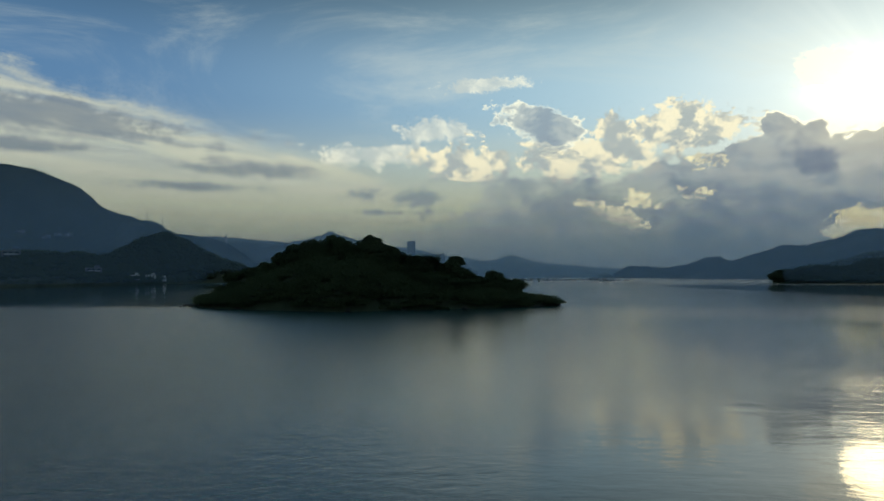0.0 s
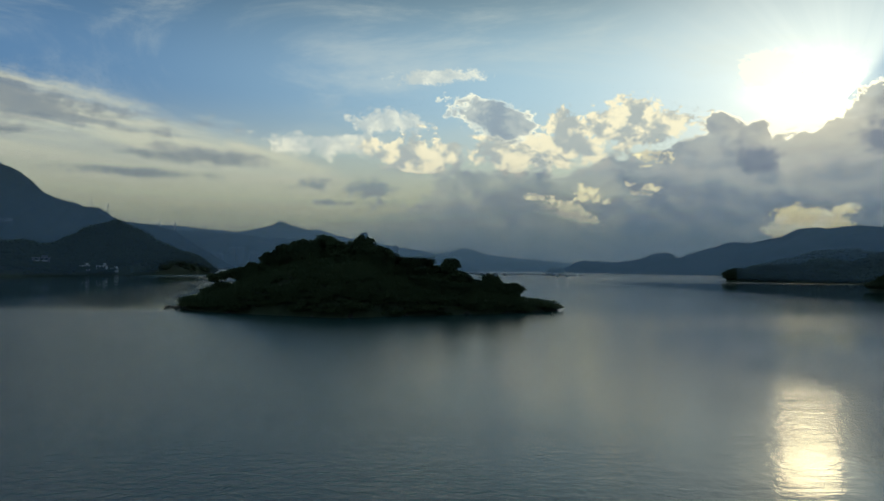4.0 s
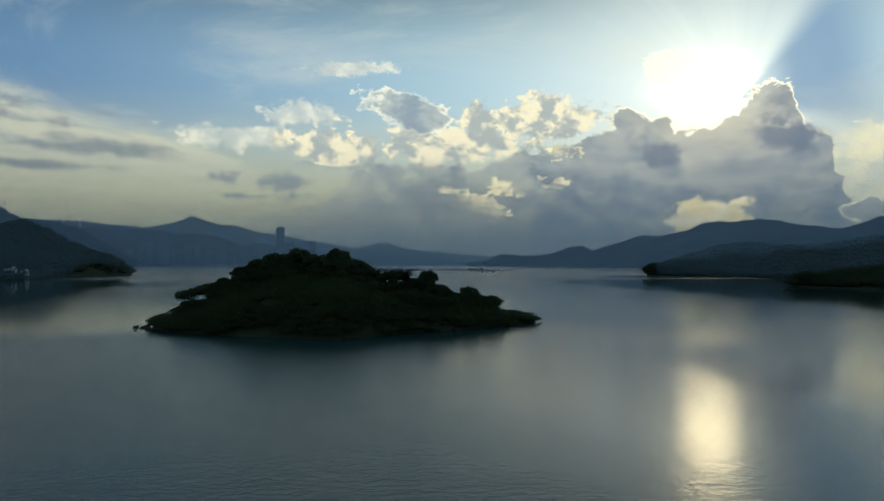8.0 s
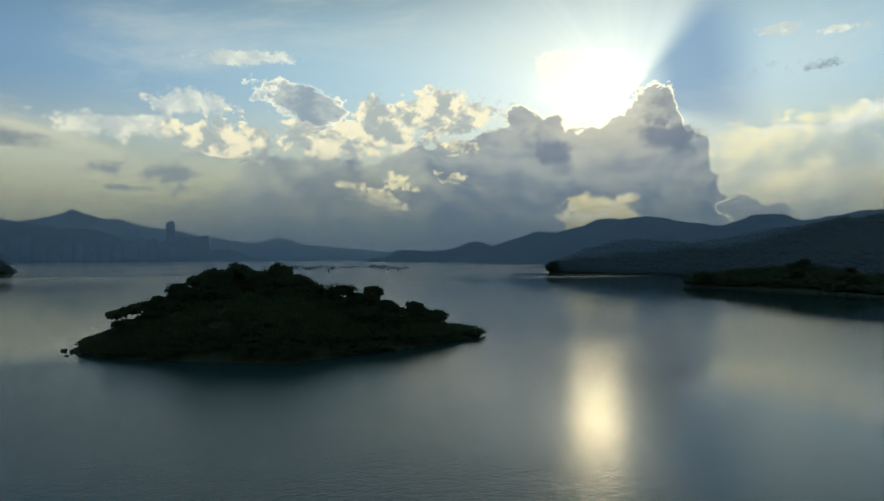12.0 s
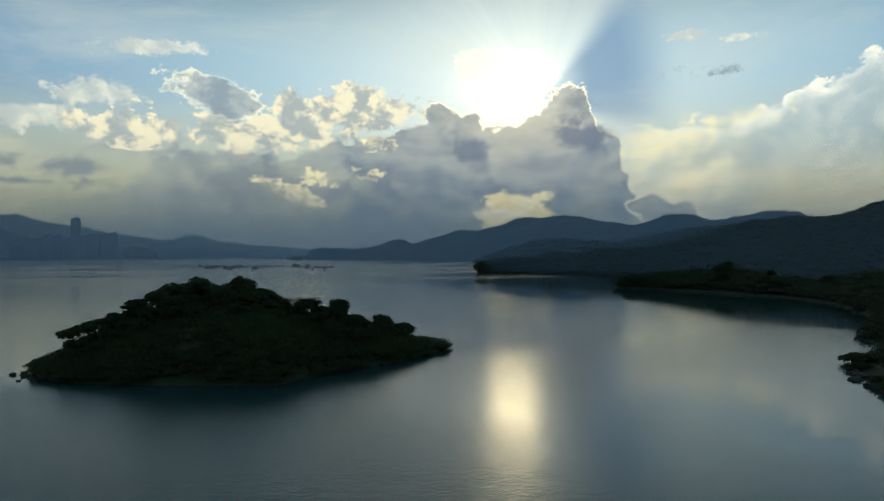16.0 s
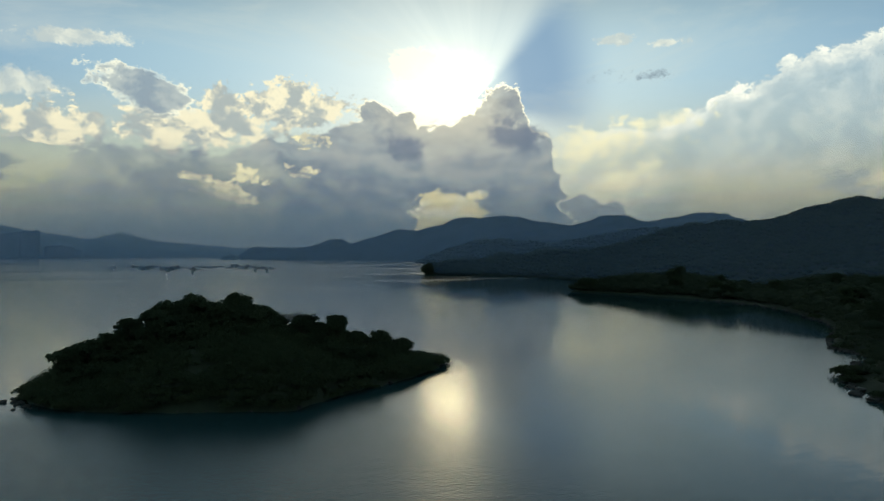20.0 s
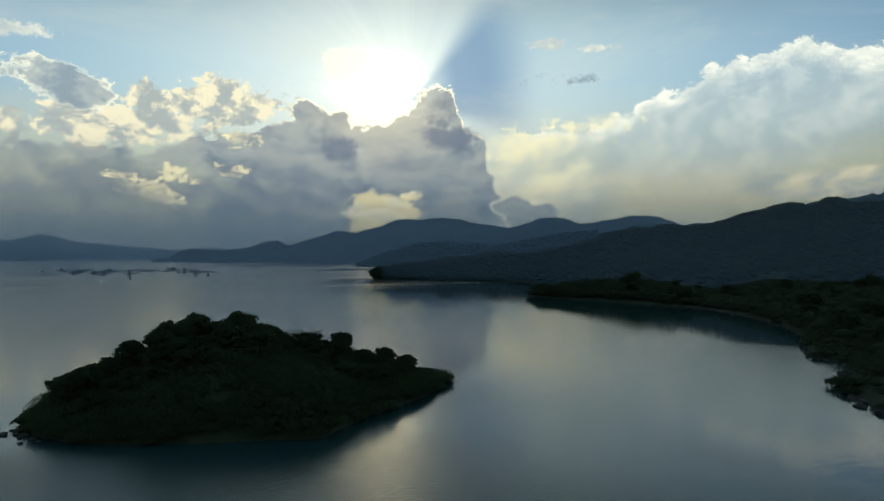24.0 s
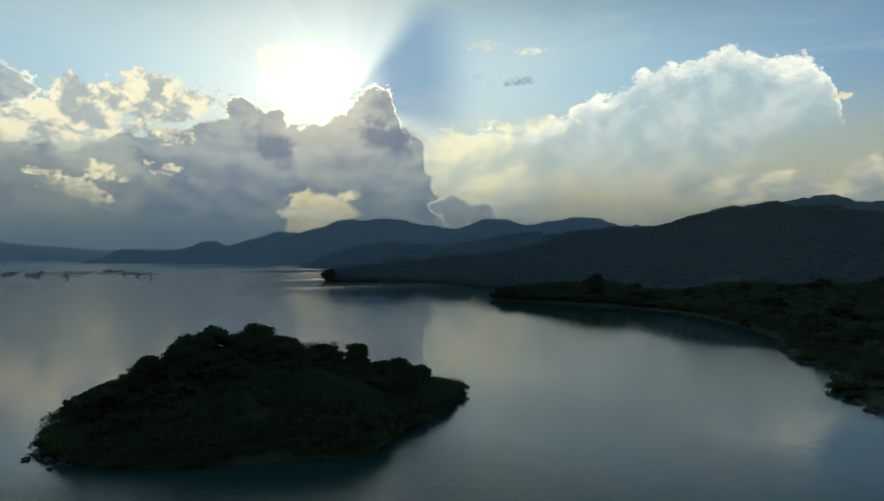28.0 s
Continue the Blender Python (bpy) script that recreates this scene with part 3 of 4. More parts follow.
hill_range("land_behind", [(-330, 300), (-420, 60), (-380, -300), (-100, -620), (350, -640), (560, -420), (420, -160), (300, -80)],
           [(-640, 560, 60), (-760, 120, 90), (-720, -520, 110), (-160, -980, 120), (500, -980, 110), (900, -620, 100), (780, -260, 80), (560, -160, 60)],
           FOREST, "plain wooded hills closing the bay", n=120, m=18, rough=8, tree=3, grain=0.01)

# near shore with trees: the low wooded headland
HEAD_SHORE = [(290, 451), (296, 421), (299, 387), (298, 339), (287, 291), (248, 236), (203, 193), (176, 179), (149, 160), (137, 143), (103, 130), (80, 109), (72, 80), (84, 40), (120, -10), (200, -60)]
HEAD_CREST = [(300, 452, 2), (313, 424, 8), (323, 397, 10), (337, 367, 9), (354, 335, 4), (370, 300, 11), (385, 255, 11), (370, 215, 14), (320, 170, 15), (270, 130, 15), (230, 90, 15), (215, 50, 16), (220, 10, 16),
              (240, -30, 14), (300, -80, 12)]
headland = hill_range("headland_near", HEAD_SHORE, HEAD_CREST, FOREST, "low rocky wooded headland beside the calm water", n=200, m=40, rough=1.2, tree=0.5, grain=0.03, back=1.2)

# ---- island ----
ISLE = [(-65, 194), (-62.5, 186.5), (-57.5, 179.5), (-50, 174), (-41, 168.5), (-32, 164), (-25, 160.5), (-20.5, 160.5), (-15.5, 164.5), (-6, 170.5), (4, 175), (13, 180), (23, 187.5), (28.5, 192), (31.8, 197),
        (25, 205), (10, 217), (-8, 227), (-28, 232), (-48, 229), (-59.5, 221), (-63.5, 208)]
ISLE_MID = Vector((-22, 198, 0))
ISLE_N = 144
isle_edge = spline([(x, y, 0) for x, y in ISLE], ISLE_N, True)


def isle_ridge(x):
    """Ground height along the island's spine."""
    for (a, za), (b, zb) in zip(ISLE_SPINE[:-1], ISLE_SPINE[1:]):
        if a <= x <= b:
            f = (x - a) / (b - a)
            return za + (zb - za) * f
    return 0.3


ISLE_SPINE = [(-70, 0.3), (-62, 2.0), (-54, 5.0), (-46, 8.5), (-36, 11.5), (-28, 12.0), (-18, 11.0), (-8, 8.0), (4, 6.5), (14, 4.0), (24, 2.0), (32, 0.4)]


def isle_height(x, y):
    """Ground height on the island: a long hump falling to low banks."""
    p = Vector((x, y, 0))
    ang = math.atan2(p.y - ISLE_MID.y, p.x - ISLE_MID.x)
    best = min(isle_edge, key=lambda e: abs(math.remainder(math.atan2(e.y - ISLE_MID.y, e.x - ISLE_MID.x) - ang, math.tau)))
    q = min(1.0, (p - ISLE_MID).length / (best - ISLE_MID).length)
    d = (1 - q)
    rise = 1 - math.exp(-d * 4.0)
    peak = isle_ridge(x)
    bank = 0.8 * min(1.0, d * 30)
    return bank + (peak - 0.8 if peak > 0.8 else 0) * rise + noise.fractal(Vector((x * 0.09, y * 0.09, 0)), 1.0, 2, 4) * 0.6 * min(1, d * 6)


def build_island():
    verts = []
    rows = 26
    for i in range(rows):
        q = (1 - i / (rows - 1))
        q = q ** 0.8
        for e in isle_edge:
            p = ISLE_MID + (e - ISLE_MID) * q
            jag = noise.noise_vector(Vector((p.x * 0.35, p.y * 0.35, 2))) * (1.3 if i < 3 else 0.6)
            verts.append((p.x + jag.x, p.y + jag.y, -0.6 if i == 0 else isle_height(p.x, p.y) if q > 0.02 else isle_height(p.x + 0.3, p.y)))
    ob = new("island_ground", mesh_from("island_ground", verts, grid_faces(rows, ISLE_N, True), ISLE_FLOOR, True))
    tagged(ob, "steep overgrown island ground ringed by rock", "island", "", "structure")


build_island()

# ---- tinted upright sheets between the ranges, added to imitate distance haze ----
def haze_sheet(name, radius, a0, a1, top, amount, tint, label):
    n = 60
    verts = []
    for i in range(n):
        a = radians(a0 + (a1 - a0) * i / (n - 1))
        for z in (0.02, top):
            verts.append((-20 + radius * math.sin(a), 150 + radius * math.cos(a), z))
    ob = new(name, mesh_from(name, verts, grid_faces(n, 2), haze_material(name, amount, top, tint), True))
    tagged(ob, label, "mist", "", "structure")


# sheet following the shore, added to veil and lighten the dark hills behind
def shore_haze_sheet():
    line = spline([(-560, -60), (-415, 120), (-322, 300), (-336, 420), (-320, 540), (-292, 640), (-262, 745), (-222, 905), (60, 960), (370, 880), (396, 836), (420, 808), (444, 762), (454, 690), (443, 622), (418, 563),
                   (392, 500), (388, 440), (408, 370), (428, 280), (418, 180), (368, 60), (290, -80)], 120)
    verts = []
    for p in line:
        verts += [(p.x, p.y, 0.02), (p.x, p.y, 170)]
    ob = new("backdrop_haze_sheet_shore", mesh_from("backdrop_haze_sheet_shore", verts, grid_faces(120, 2), haze_material("backdrop_haze_sheet_shore", 0.19, 170, (0.40, 0.62, 0.95)), True))
    tagged(ob, "faint blue upright sheet standing in for haze over the shore", "mist", "", "structure")


shore_haze_sheet()
haze_sheet("backdrop_haze_sheet_near", 1120, -95, 100, 330, 0.20, (0.40, 0.63, 1.0), "thin blue upright sheet standing in for haze over the bay")
haze_sheet("backdrop_haze_sheet_middle", 1950, -95, 100, 420, 0.30, (0.40, 0.63, 1.0), "blue upright sheet standing in for haze before the far hills")
haze_sheet("backdrop_haze_sheet_city", 3280, -80, 90, 420, 0.24, (0.60, 0.80, 1.0), "pale blue upright sheet standing in for haze before the waterfront city")
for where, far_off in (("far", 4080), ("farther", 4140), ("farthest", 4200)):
    haze_sheet("backdrop_haze_sheet_" + where, far_off, -70, 80, 460, 0.23, (0.76, 0.90, 1.0), "pale upright sheet standing in for haze before the far mountains")


def islet(name, x, y, rx, ry, h, label):
    """A small wooded islet: a lumpy dome on the water."""
    verts = []
    for i in range(9):
        q = 1 - i / 8
        for k in range(28):
            a = k * math.tau / 28
            w = 1 + 0.22 * noise.noise(Vector((math.cos(a) * 1.7, math.sin(a) * 1.7, x)))
            p = Vector((x + rx * q * w * math.cos(a), y + ry * q * w * math.sin(a), 0))
            z = h * (1 - q ** 2.6) + noise.noise(Vector((p.x * 0.12, p.y * 0.12, 1))) * h * 0.14
            verts.append((p.x, p.y, z if i else -1.0))
    ob = new(name, mesh_from(name, verts, grid_faces(9, 28, True), FOREST, True))
    tagged(ob, label, "islet", "", "structure")


islet("islet", 640, 2860, 40, 30, 17, "small dark wooded islet off the far hills")

# ---- plants ----
def tube(points, radii, sides=7):
    """Verts and faces of a tapered limb."""
    verts, faces = [], []
    for k, (p, r) in enumerate(zip(points, radii)):
        p = Vector(p)
        d = (Vector(points[min(k + 1, len(points) - 1)]) - Vector(points[max(k - 1, 0)])).normalized()
        a = d.orthogonal().normalized()
        b = d.cross(a)
        for i in range(sides):
            c = i * math.tau / sides
            verts.append(p + a * math.cos(c) * r + b * math.sin(c) * r)
    for k in range(len(points) - 1):
        for i in range(sides):
            j = (i + 1) % sides
            faces.append((k * sides + i, k * sides + j, (k + 1) * sides + j, (k + 1) * sides + i))
    return verts, faces


def joined(pieces):
    verts, faces = [], []
    for v, f in pieces:
        o = len(verts)
        verts += v
        faces += [tuple(i + o for i in q) for q in f]
    return verts, faces


def leaf_cloud(gen, centres, radii, per, size, droop=0.3):
    """Small leaf blades spread through and over round clumps."""
    verts, faces = [], []
    for c, rad in zip(centres, radii):
        d = gen.normal(size=(per, 3))
        d /= np.linalg.norm(d, axis=1)[:, None]
        d[:, 2] = np.where(d[:, 2] < -0.3, -d[:, 2], d[:, 2])
        p = np.array(c) + d * (rad * (0.55 + 0.8 * gen.random((per, 1)))) * np.array((1, 1, 0.8))
        a = gen.normal(size=(per, 3)) + d * 0.5
        a[:, 2] -= droop
        a /= np.linalg.norm(a, axis=1)[:, None]
        b = np.cross(a, gen.normal(size=(per, 3)))
        b /= np.linalg.norm(b, axis=1)[:, None]
        s = size * (0.6 + 0.8 * gen.random((per, 1)))
        o = len(verts)
        quad = np.stack([p - a * s, p + b * s * 0.5, p + a * s, p - b * s * 0.5], 1).reshape(-1, 3)
        verts += quad.tolist()
        faces += [(o + 4 * i, o + 4 * i + 1, o + 4 * i + 2, o + 4 * i + 3) for i in range(per)]
    return verts, faces


ICO = bmesh.new()
bmesh.ops.create_icosphere(ICO, subdivisions=1, radius=1.0)
ICO_V = np.array([v.co[:] for v in ICO.verts])
ICO_F = [tuple(v.index for v in f.verts) for f in ICO.faces]
ICO.free()


def lumps(gen, centres, radii, fill=0.6):
    """The dense twiggy heart of each clump."""
    verts, faces = [], []
    for c, rad in zip(centres, radii):
        o = len(verts)
        k = ICO_V * (rad * fill * (0.82 + 0.36 * gen.random((len(ICO_V), 1)))) * np.array((1, 1, 0.85)) + np.array(c)
        verts += k.tolist()
        faces += [tuple(i + o for i in f) for f in ICO_F]
    return verts, faces


def make_tree(name, seed, height, spread, crown_low, clumps, per, leaf, mat, label, flat=0.75, open_crown=False):
    """A tree that stands at the origin: bent trunk with limbs, and a crown of clumps."""
    g = np.random.default_rng(seed)
    base = new(name)
    tagged(base, label, "tree")
    lean = g.normal(size=2) * 0.05 * height
    fork = height * (crown_low + 0.08)
    stem = [(0, 0, -0.6), (lean[0] * 0.3, lean[1] * 0.3, fork * 0.5), (lean[0] * 0.7, lean[1] * 0.7, fork)]
    pieces = [tube(stem, (height * 0.032, height * 0.024, height * 0.019))]
    centres, radii = [], []
    mid = height * (crown_low + 1) / 2
    for k in range(clumps):
        a = k * 2.39996 + g.random() * 0.5
        f = math.sqrt((k + 0.5) / clumps)
        up = 1 - 0.6 * f ** 3
        x, y = math.cos(a) * spread * f * g.uniform(0.62, 1.0), math.sin(a) * spread * f * g.uniform(0.62, 1.0)
        low = k % 5 in (1, 2, 4)
        z = mid + (height - mid) * (up * flat + (1 - flat) * g.random()) * 0.8 - height * (0.22 if open_crown else 0.42) * (g.random() if low else 0.25 * g.random())
        rad = spread * (0.18 if open_crown else 0.24) * (0.55 + 0.8 * g.random())
        z = min(z + height * g.uniform(-0.05, 0.07), height - rad * 0.75)
        centres.append((x + lean[0], y + lean[1], z))
        radii.append(rad)
        if k % 3 == 0:
            s = Vector(stem[-1])
            e = Vector(centres[-1])
            m = s.lerp(e, 0.5) + Vector((0, 0, -0.06 * height))
            pieces.append(tube([s, m, e], (height * 0.012, height * 0.008, height * 0.004), 5))
    v, f = joined(pieces)
    part("trunk", mesh_from("trunk", v, f, BARK, True), BARK, base)
    v, f = joined([leaf_cloud(g, centres, radii, per, leaf), lumps(g, centres, radii, 0.36 if open_crown else 0.5)])
    part("crown", mesh_from("crown", v, f, mat), mat, base)
    return base


def make_palm_tuft(name, seed, height, label):
    """A feathery tree: several stems with long arching fronds."""
    g = np.random.default_rng(seed)
    base = new(name)
    tagged(base, label, "tree")
    stems, verts, faces = [], [], []
    for k in range(6):
        a = k * math.tau / 6 + g.random()
        top = Vector((math.cos(a) * height * 0.24, math.sin(a) * height * 0.24, height * (0.62 + 0.2 * g.random())))
        stems.append(tube([(math.cos(a) * 0.2, math.sin(a) * 0.2, -0.5), top * 0.55, top], (0.11, 0.09, 0.06), 6))
        for j in range(13):
            b = j * math.tau / 13 + g.random() * 0.4
            reach, lift = height * (0.18 + 0.1 * g.random()), height * (0.02 + 0.22 * g.random())
            way = Vector((math.cos(b), math.sin(b), 0))
            side = Vector((-way.y, way.x, 0))
            for s in range(9):
                q = s / 8
                p = top + way * reach * q + Vector((0, 0, lift * math.sin(q * 2.2)))
                w = 0.42 * math.sin(0.35 + q * 2.6)
                for sg in (-1, 1):
                    o = len(verts)
                    verts += [p, p + way * 0.26, p + way * 0.36 + side * sg * w + Vector((0, 0, -0.2 * w)), p + way * 0.14 + side * sg * w * 0.9 + Vector((0, 0, -0.16 * w))]
                    faces.append((o, o + 1, o + 2, o + 3))
    v, f = joined(stems)
    part("trunk", mesh_from("trunk", v, f, BARK, True), BARK, base)
    part("crown", mesh_from("crown", verts, faces, LEAF_DARK), LEAF_DARK, base)
    return base


def make_bush(name, seed, height, spread, mat, label):
    g = np.random.default_rng(seed)
    base = new(name)
    tagged(base, label, "bush")
    centres, radii = [], []
    for k in range(11):
        a, f = k * 2.4 + g.random() * 0.8, math.sqrt((k + 0.4) / 11)
        rad = spread * 0.42 * (0.8 + 0.4 * g.random())
        centres.append((math.cos(a) * spread * f * 0.7, math.sin(a) * spread * f * 0.7, max(0.2, (height - rad) * (1 - 0.55 * f * f))))
        radii.append(rad)
    v, f = tube([(0, 0, -0.5), (0.08, 0.05, height * 0.25), (0.02, 0.1, height * 0.55)], (0.09, 0.07, 0.03), 6)
    part("stem", mesh_from("stem", v, f, BARK, True), BARK, base)
    v, f = joined([leaf_cloud(g, centres, radii, 200, 0.18), lumps(g, centres, radii, 0.42)])
    part("foliage", mesh_from("foliage", v, f, mat), mat, base)
    return base


KINDS = {
    "broad": make_tree("tree", 11, 8.0, 3.9, 0.12, 46, 140, 0.24, LEAF, "broad dark green tree with a dense crown"),
    "domed": make_tree("tree", 12, 7.0, 3.1, 0.10, 42, 140, 0.22, LEAF_DARK, "dark green tree with a rounded domed crown", flat=0.95),
    "tall": make_tree("tree", 13, 9.0, 3.0, 0.12, 46, 140, 0.24, LEAF, "tall dark green tree with an uneven crown", flat=0.6),
    "airy": make_tree("tree", 14, 8.5, 4.2, 0.36, 24, 130, 0.25, LEAF_DARK, "spreading tree with an open crown showing sky through it", flat=0.7, open_crown=True),
    "flat": make_tree("tree", 15, 5.5, 3.8, 0.55, 20, 130, 0.25, LEAF, "low leaning tree with a flat spreading crown", flat=0.5, open_crown=True),
    "palm": make_palm_tuft("palm_clump", 16, 7.0, "feathery dark clump of fronds above the thicket"),
    "bush_a": make_bush("bush", 21, 2.4, 2.0, LEAF, "dense dark green bush on the slope"),
    "bush_b": make_bush("bush", 22, 1.8, 1.9, LEAF_PALE, "paler green bush on the slope"),
    "bush_c": make_bush("bush", 23, 3.0, 2.1, LEAF_DARK, "tall dark bush beside the shore"),
}
HEIGHT = {"broad": 8.0, "domed": 7.0, "tall": 9.0, "airy": 8.5, "flat": 5.5, "palm": 7.0, "bush_a": 2.4, "bush_b": 1.8, "bush_c": 3.0}
used = set()


def plant(kind, x, y, z, height, group, squash=1.0):
    """Stands one plant of that kind, of that height, on the ground at (x, y)."""
    s = height / HEIGHT[kind]
    turn = rng.random() * 360
    m = pose(x, y, z, 0, 0, turn) @ Matrix.Diagonal((s * squash, s * squash, s, 1))
    if kind in used:
        ob = copy_thing(KINDS[kind], m)
    else:
        ob = KINDS[kind]
        ob.matrix_basis = m
        used.add(kind)
    ob["group"] = group
    return ob


def inside_isle(x, y):
    n, hit = len(isle_edge), False
    for i in range(n):
        a, b = isle_edge[i], isle_edge[i - 1]
        if (a.y > y) != (b.y > y) and x < (b.x - a.x) * (y - a.y) / (b.y - a.y) + a.x:
            hit = not hit
    return hit


def isle_depth(x, y):
    return min((Vector((x, y, 0)) - e).length for e in isle_edge)


SKYLINE = [(-70, 2), (-63, 3.5), (-58, 6.0), (-52, 8.8), (-47, 12.2), (-43, 15.5), (-35, 17.6), (-29, 19.0), (-23, 17.0), (-18, 17.5), (-14, 14.8), (-7, 13.5), (5, 12.0), (8, 9), (16, 8), (23, 6), (27, 4.4), (30, 3.0), (33, 1.5)]


def skyline(x):
    for (a, za), (b, zb) in zip(SKYLINE[:-1], SKYLINE[1:]):
        if a <= x <= b:
            return za + (zb - za) * (x - a) / (b - a)
    return 2.0


ISLE_TREES, ISLE_BUSHES = "trees on the island", "bushes on the island"
# the trees that stand out against the sky
for kind, x, y, top, squash in [("broad", -30.5, 207.4, 19.6, 1.05), ("broad", -36.5, 206, 17.8, 0.9), ("broad", -20.2, 208, 19.0, 0.95), ("tall", -25, 207, 17.6, 0.95), ("domed", -45, 205, 14.8, 0.9), ("tall", -42.7, 209, 16.3, 0.9),
                                ("palm", -8.5, 207, 14.6, 1.0), ("palm", -4, 206.5, 14.2, 1.0), ("palm", -11.5, 206, 14.0, 1.0), ("domed", 3.9, 203, 13.0, 0.85), ("broad", 14, 200, 9.0, 0.85), ("tall", 19.5, 199, 6.9, 0.9),
                                ("flat", -53.5, 204, 10.2, 0.9), ("flat", -57.5, 203, 7.4, 0.9), ("domed", -49.5, 203, 11.4, 0.85), ("broad", -14, 206, 15.6, 0.95), ("domed", -16.5, 207, 16.2, 0.9)]:
    g = isle_height(x, y)
    plant(kind, x, y, g - 0.15, top - g + 0.15, ISLE_TREES, squash)

spots = []


def free(x, y, gap):
    return not any((x - a) ** 2 + (y - b) ** 2 < ((gap + c) * 0.5) ** 2 for a, b, c in spots)


def sown(count, tries, gap, least, fits, put):
    """Sows up to count plants over the island where fits(x, y, depth) holds."""
    done = 0
    for _ in range(tries):
        x, y = rng.uniform(-67, 32), rng.uniform(159, 232)
        if done >= count or not inside_isle(x, y):
            continue
        d = isle_depth(x, y)
        if d < least or not fits(x, y, d) or not free(x, y, gap):
            continue
        spots.append((x, y, gap))
        done += 1
        put(x, y, d, isle_height(x, y))


def wooded(x, y, d):
    return d > 5.5 + 4 * noise.noise(Vector((x * 0.1, y * 0.1, 4))) and y > 179 - 0.1 * x


def put_tree(x, y, d, g):
    lower = max(0.0, y - 206) * 0.42 + max(0.0, 199 - y) * 0.30
    h = min(8.5, max(3.2, (skyline(x) - lower - g) * rng.uniform(0.82, 1.04)))
    plant(rng.choice(["broad", "broad", "domed", "tall", "tall", "airy", "domed"]), x, y, g - 0.15, h, ISLE_TREES, rng.uniform(0.9, 1.15) * (1.25 if h < 5 else 1.0))


def put_bush(x, y, d, g):
    h = rng.uniform(1.5, 2.8) * (0.75 if d < 2 else 0.85 if d < 4 else 1.1)
    plant(rng.choice(["bush_a", "bush_a", "bush_b", "bush_c"]), x, y, g - 0.1, h, ISLE_BUSHES, rng.uniform(1.3, 1.7))


sown(190, 9000, 3.2, 2.6, wooded, put_tree)
sown(170, 12000, 1.7, 0.5, lambda x, y, d: d < 3.2 and y < 214, put_bush)

# the low headland: trees along its shore and over its crest
hv = [v.co.copy() for v in headland.data.vertices]
HM = 40
HEAD_TREES, HEAD_BUSHES = "trees on the headland", "bushes on the headland shore"
taken = []
count = 0
tries = 0
while count < 150 and tries < 14000:
    tries += 1
    i, j = rng.randrange(0, 168), rng.randrange(1, 21)
    p = hv[i * HM + j]
    if p.z < 0.3 or p.y < 20 or (p.y > 250 and rng.random() < 0.6):
        continue
    edge = j <= 2
    gap = 2.2 if edge else 4.6
    if any((p.x - a) ** 2 + (p.y - b) ** 2 < gap * gap for a, b in taken):
        continue
    taken.append((p.x, p.y))
    count += 1
    if edge:
        plant(rng.choice(["bush_a", "bush_c", "bush_b"]), p.x, p.y, p.z - 0.2, rng.uniform(1.8, 3.6), HEAD_BUSHES, 1.2)
    else:
        plant(rng.choice(["broad", "domed", "tall", "broad", "airy"]), p.x, p.y, p.z - 0.2, rng.uniform(5.0, 9.0), HEAD_TREES, rng.uniform(0.95, 1.25))


more = 0
tries = 0
while more < 50 and tries < 5000:
    tries += 1
    i, j = rng.randrange(60, 165), rng.randrange(1, 8)
    p = hv[i * HM + j]
    if p.z < 0.2 or p.y < 40 or p.y > 240 or any((p.x - a) ** 2 + (p.y - b) ** 2 < 2.0 ** 2 for a, b in taken):
        continue
    taken.append((p.x, p.y))
    more += 1
    plant(rng.choice(["bush_a", "bush_c", "bush_c"]), p.x, p.y, p.z - 0.2, rng.uniform(2.2, 3.8), HEAD_BUSHES, 1.4)


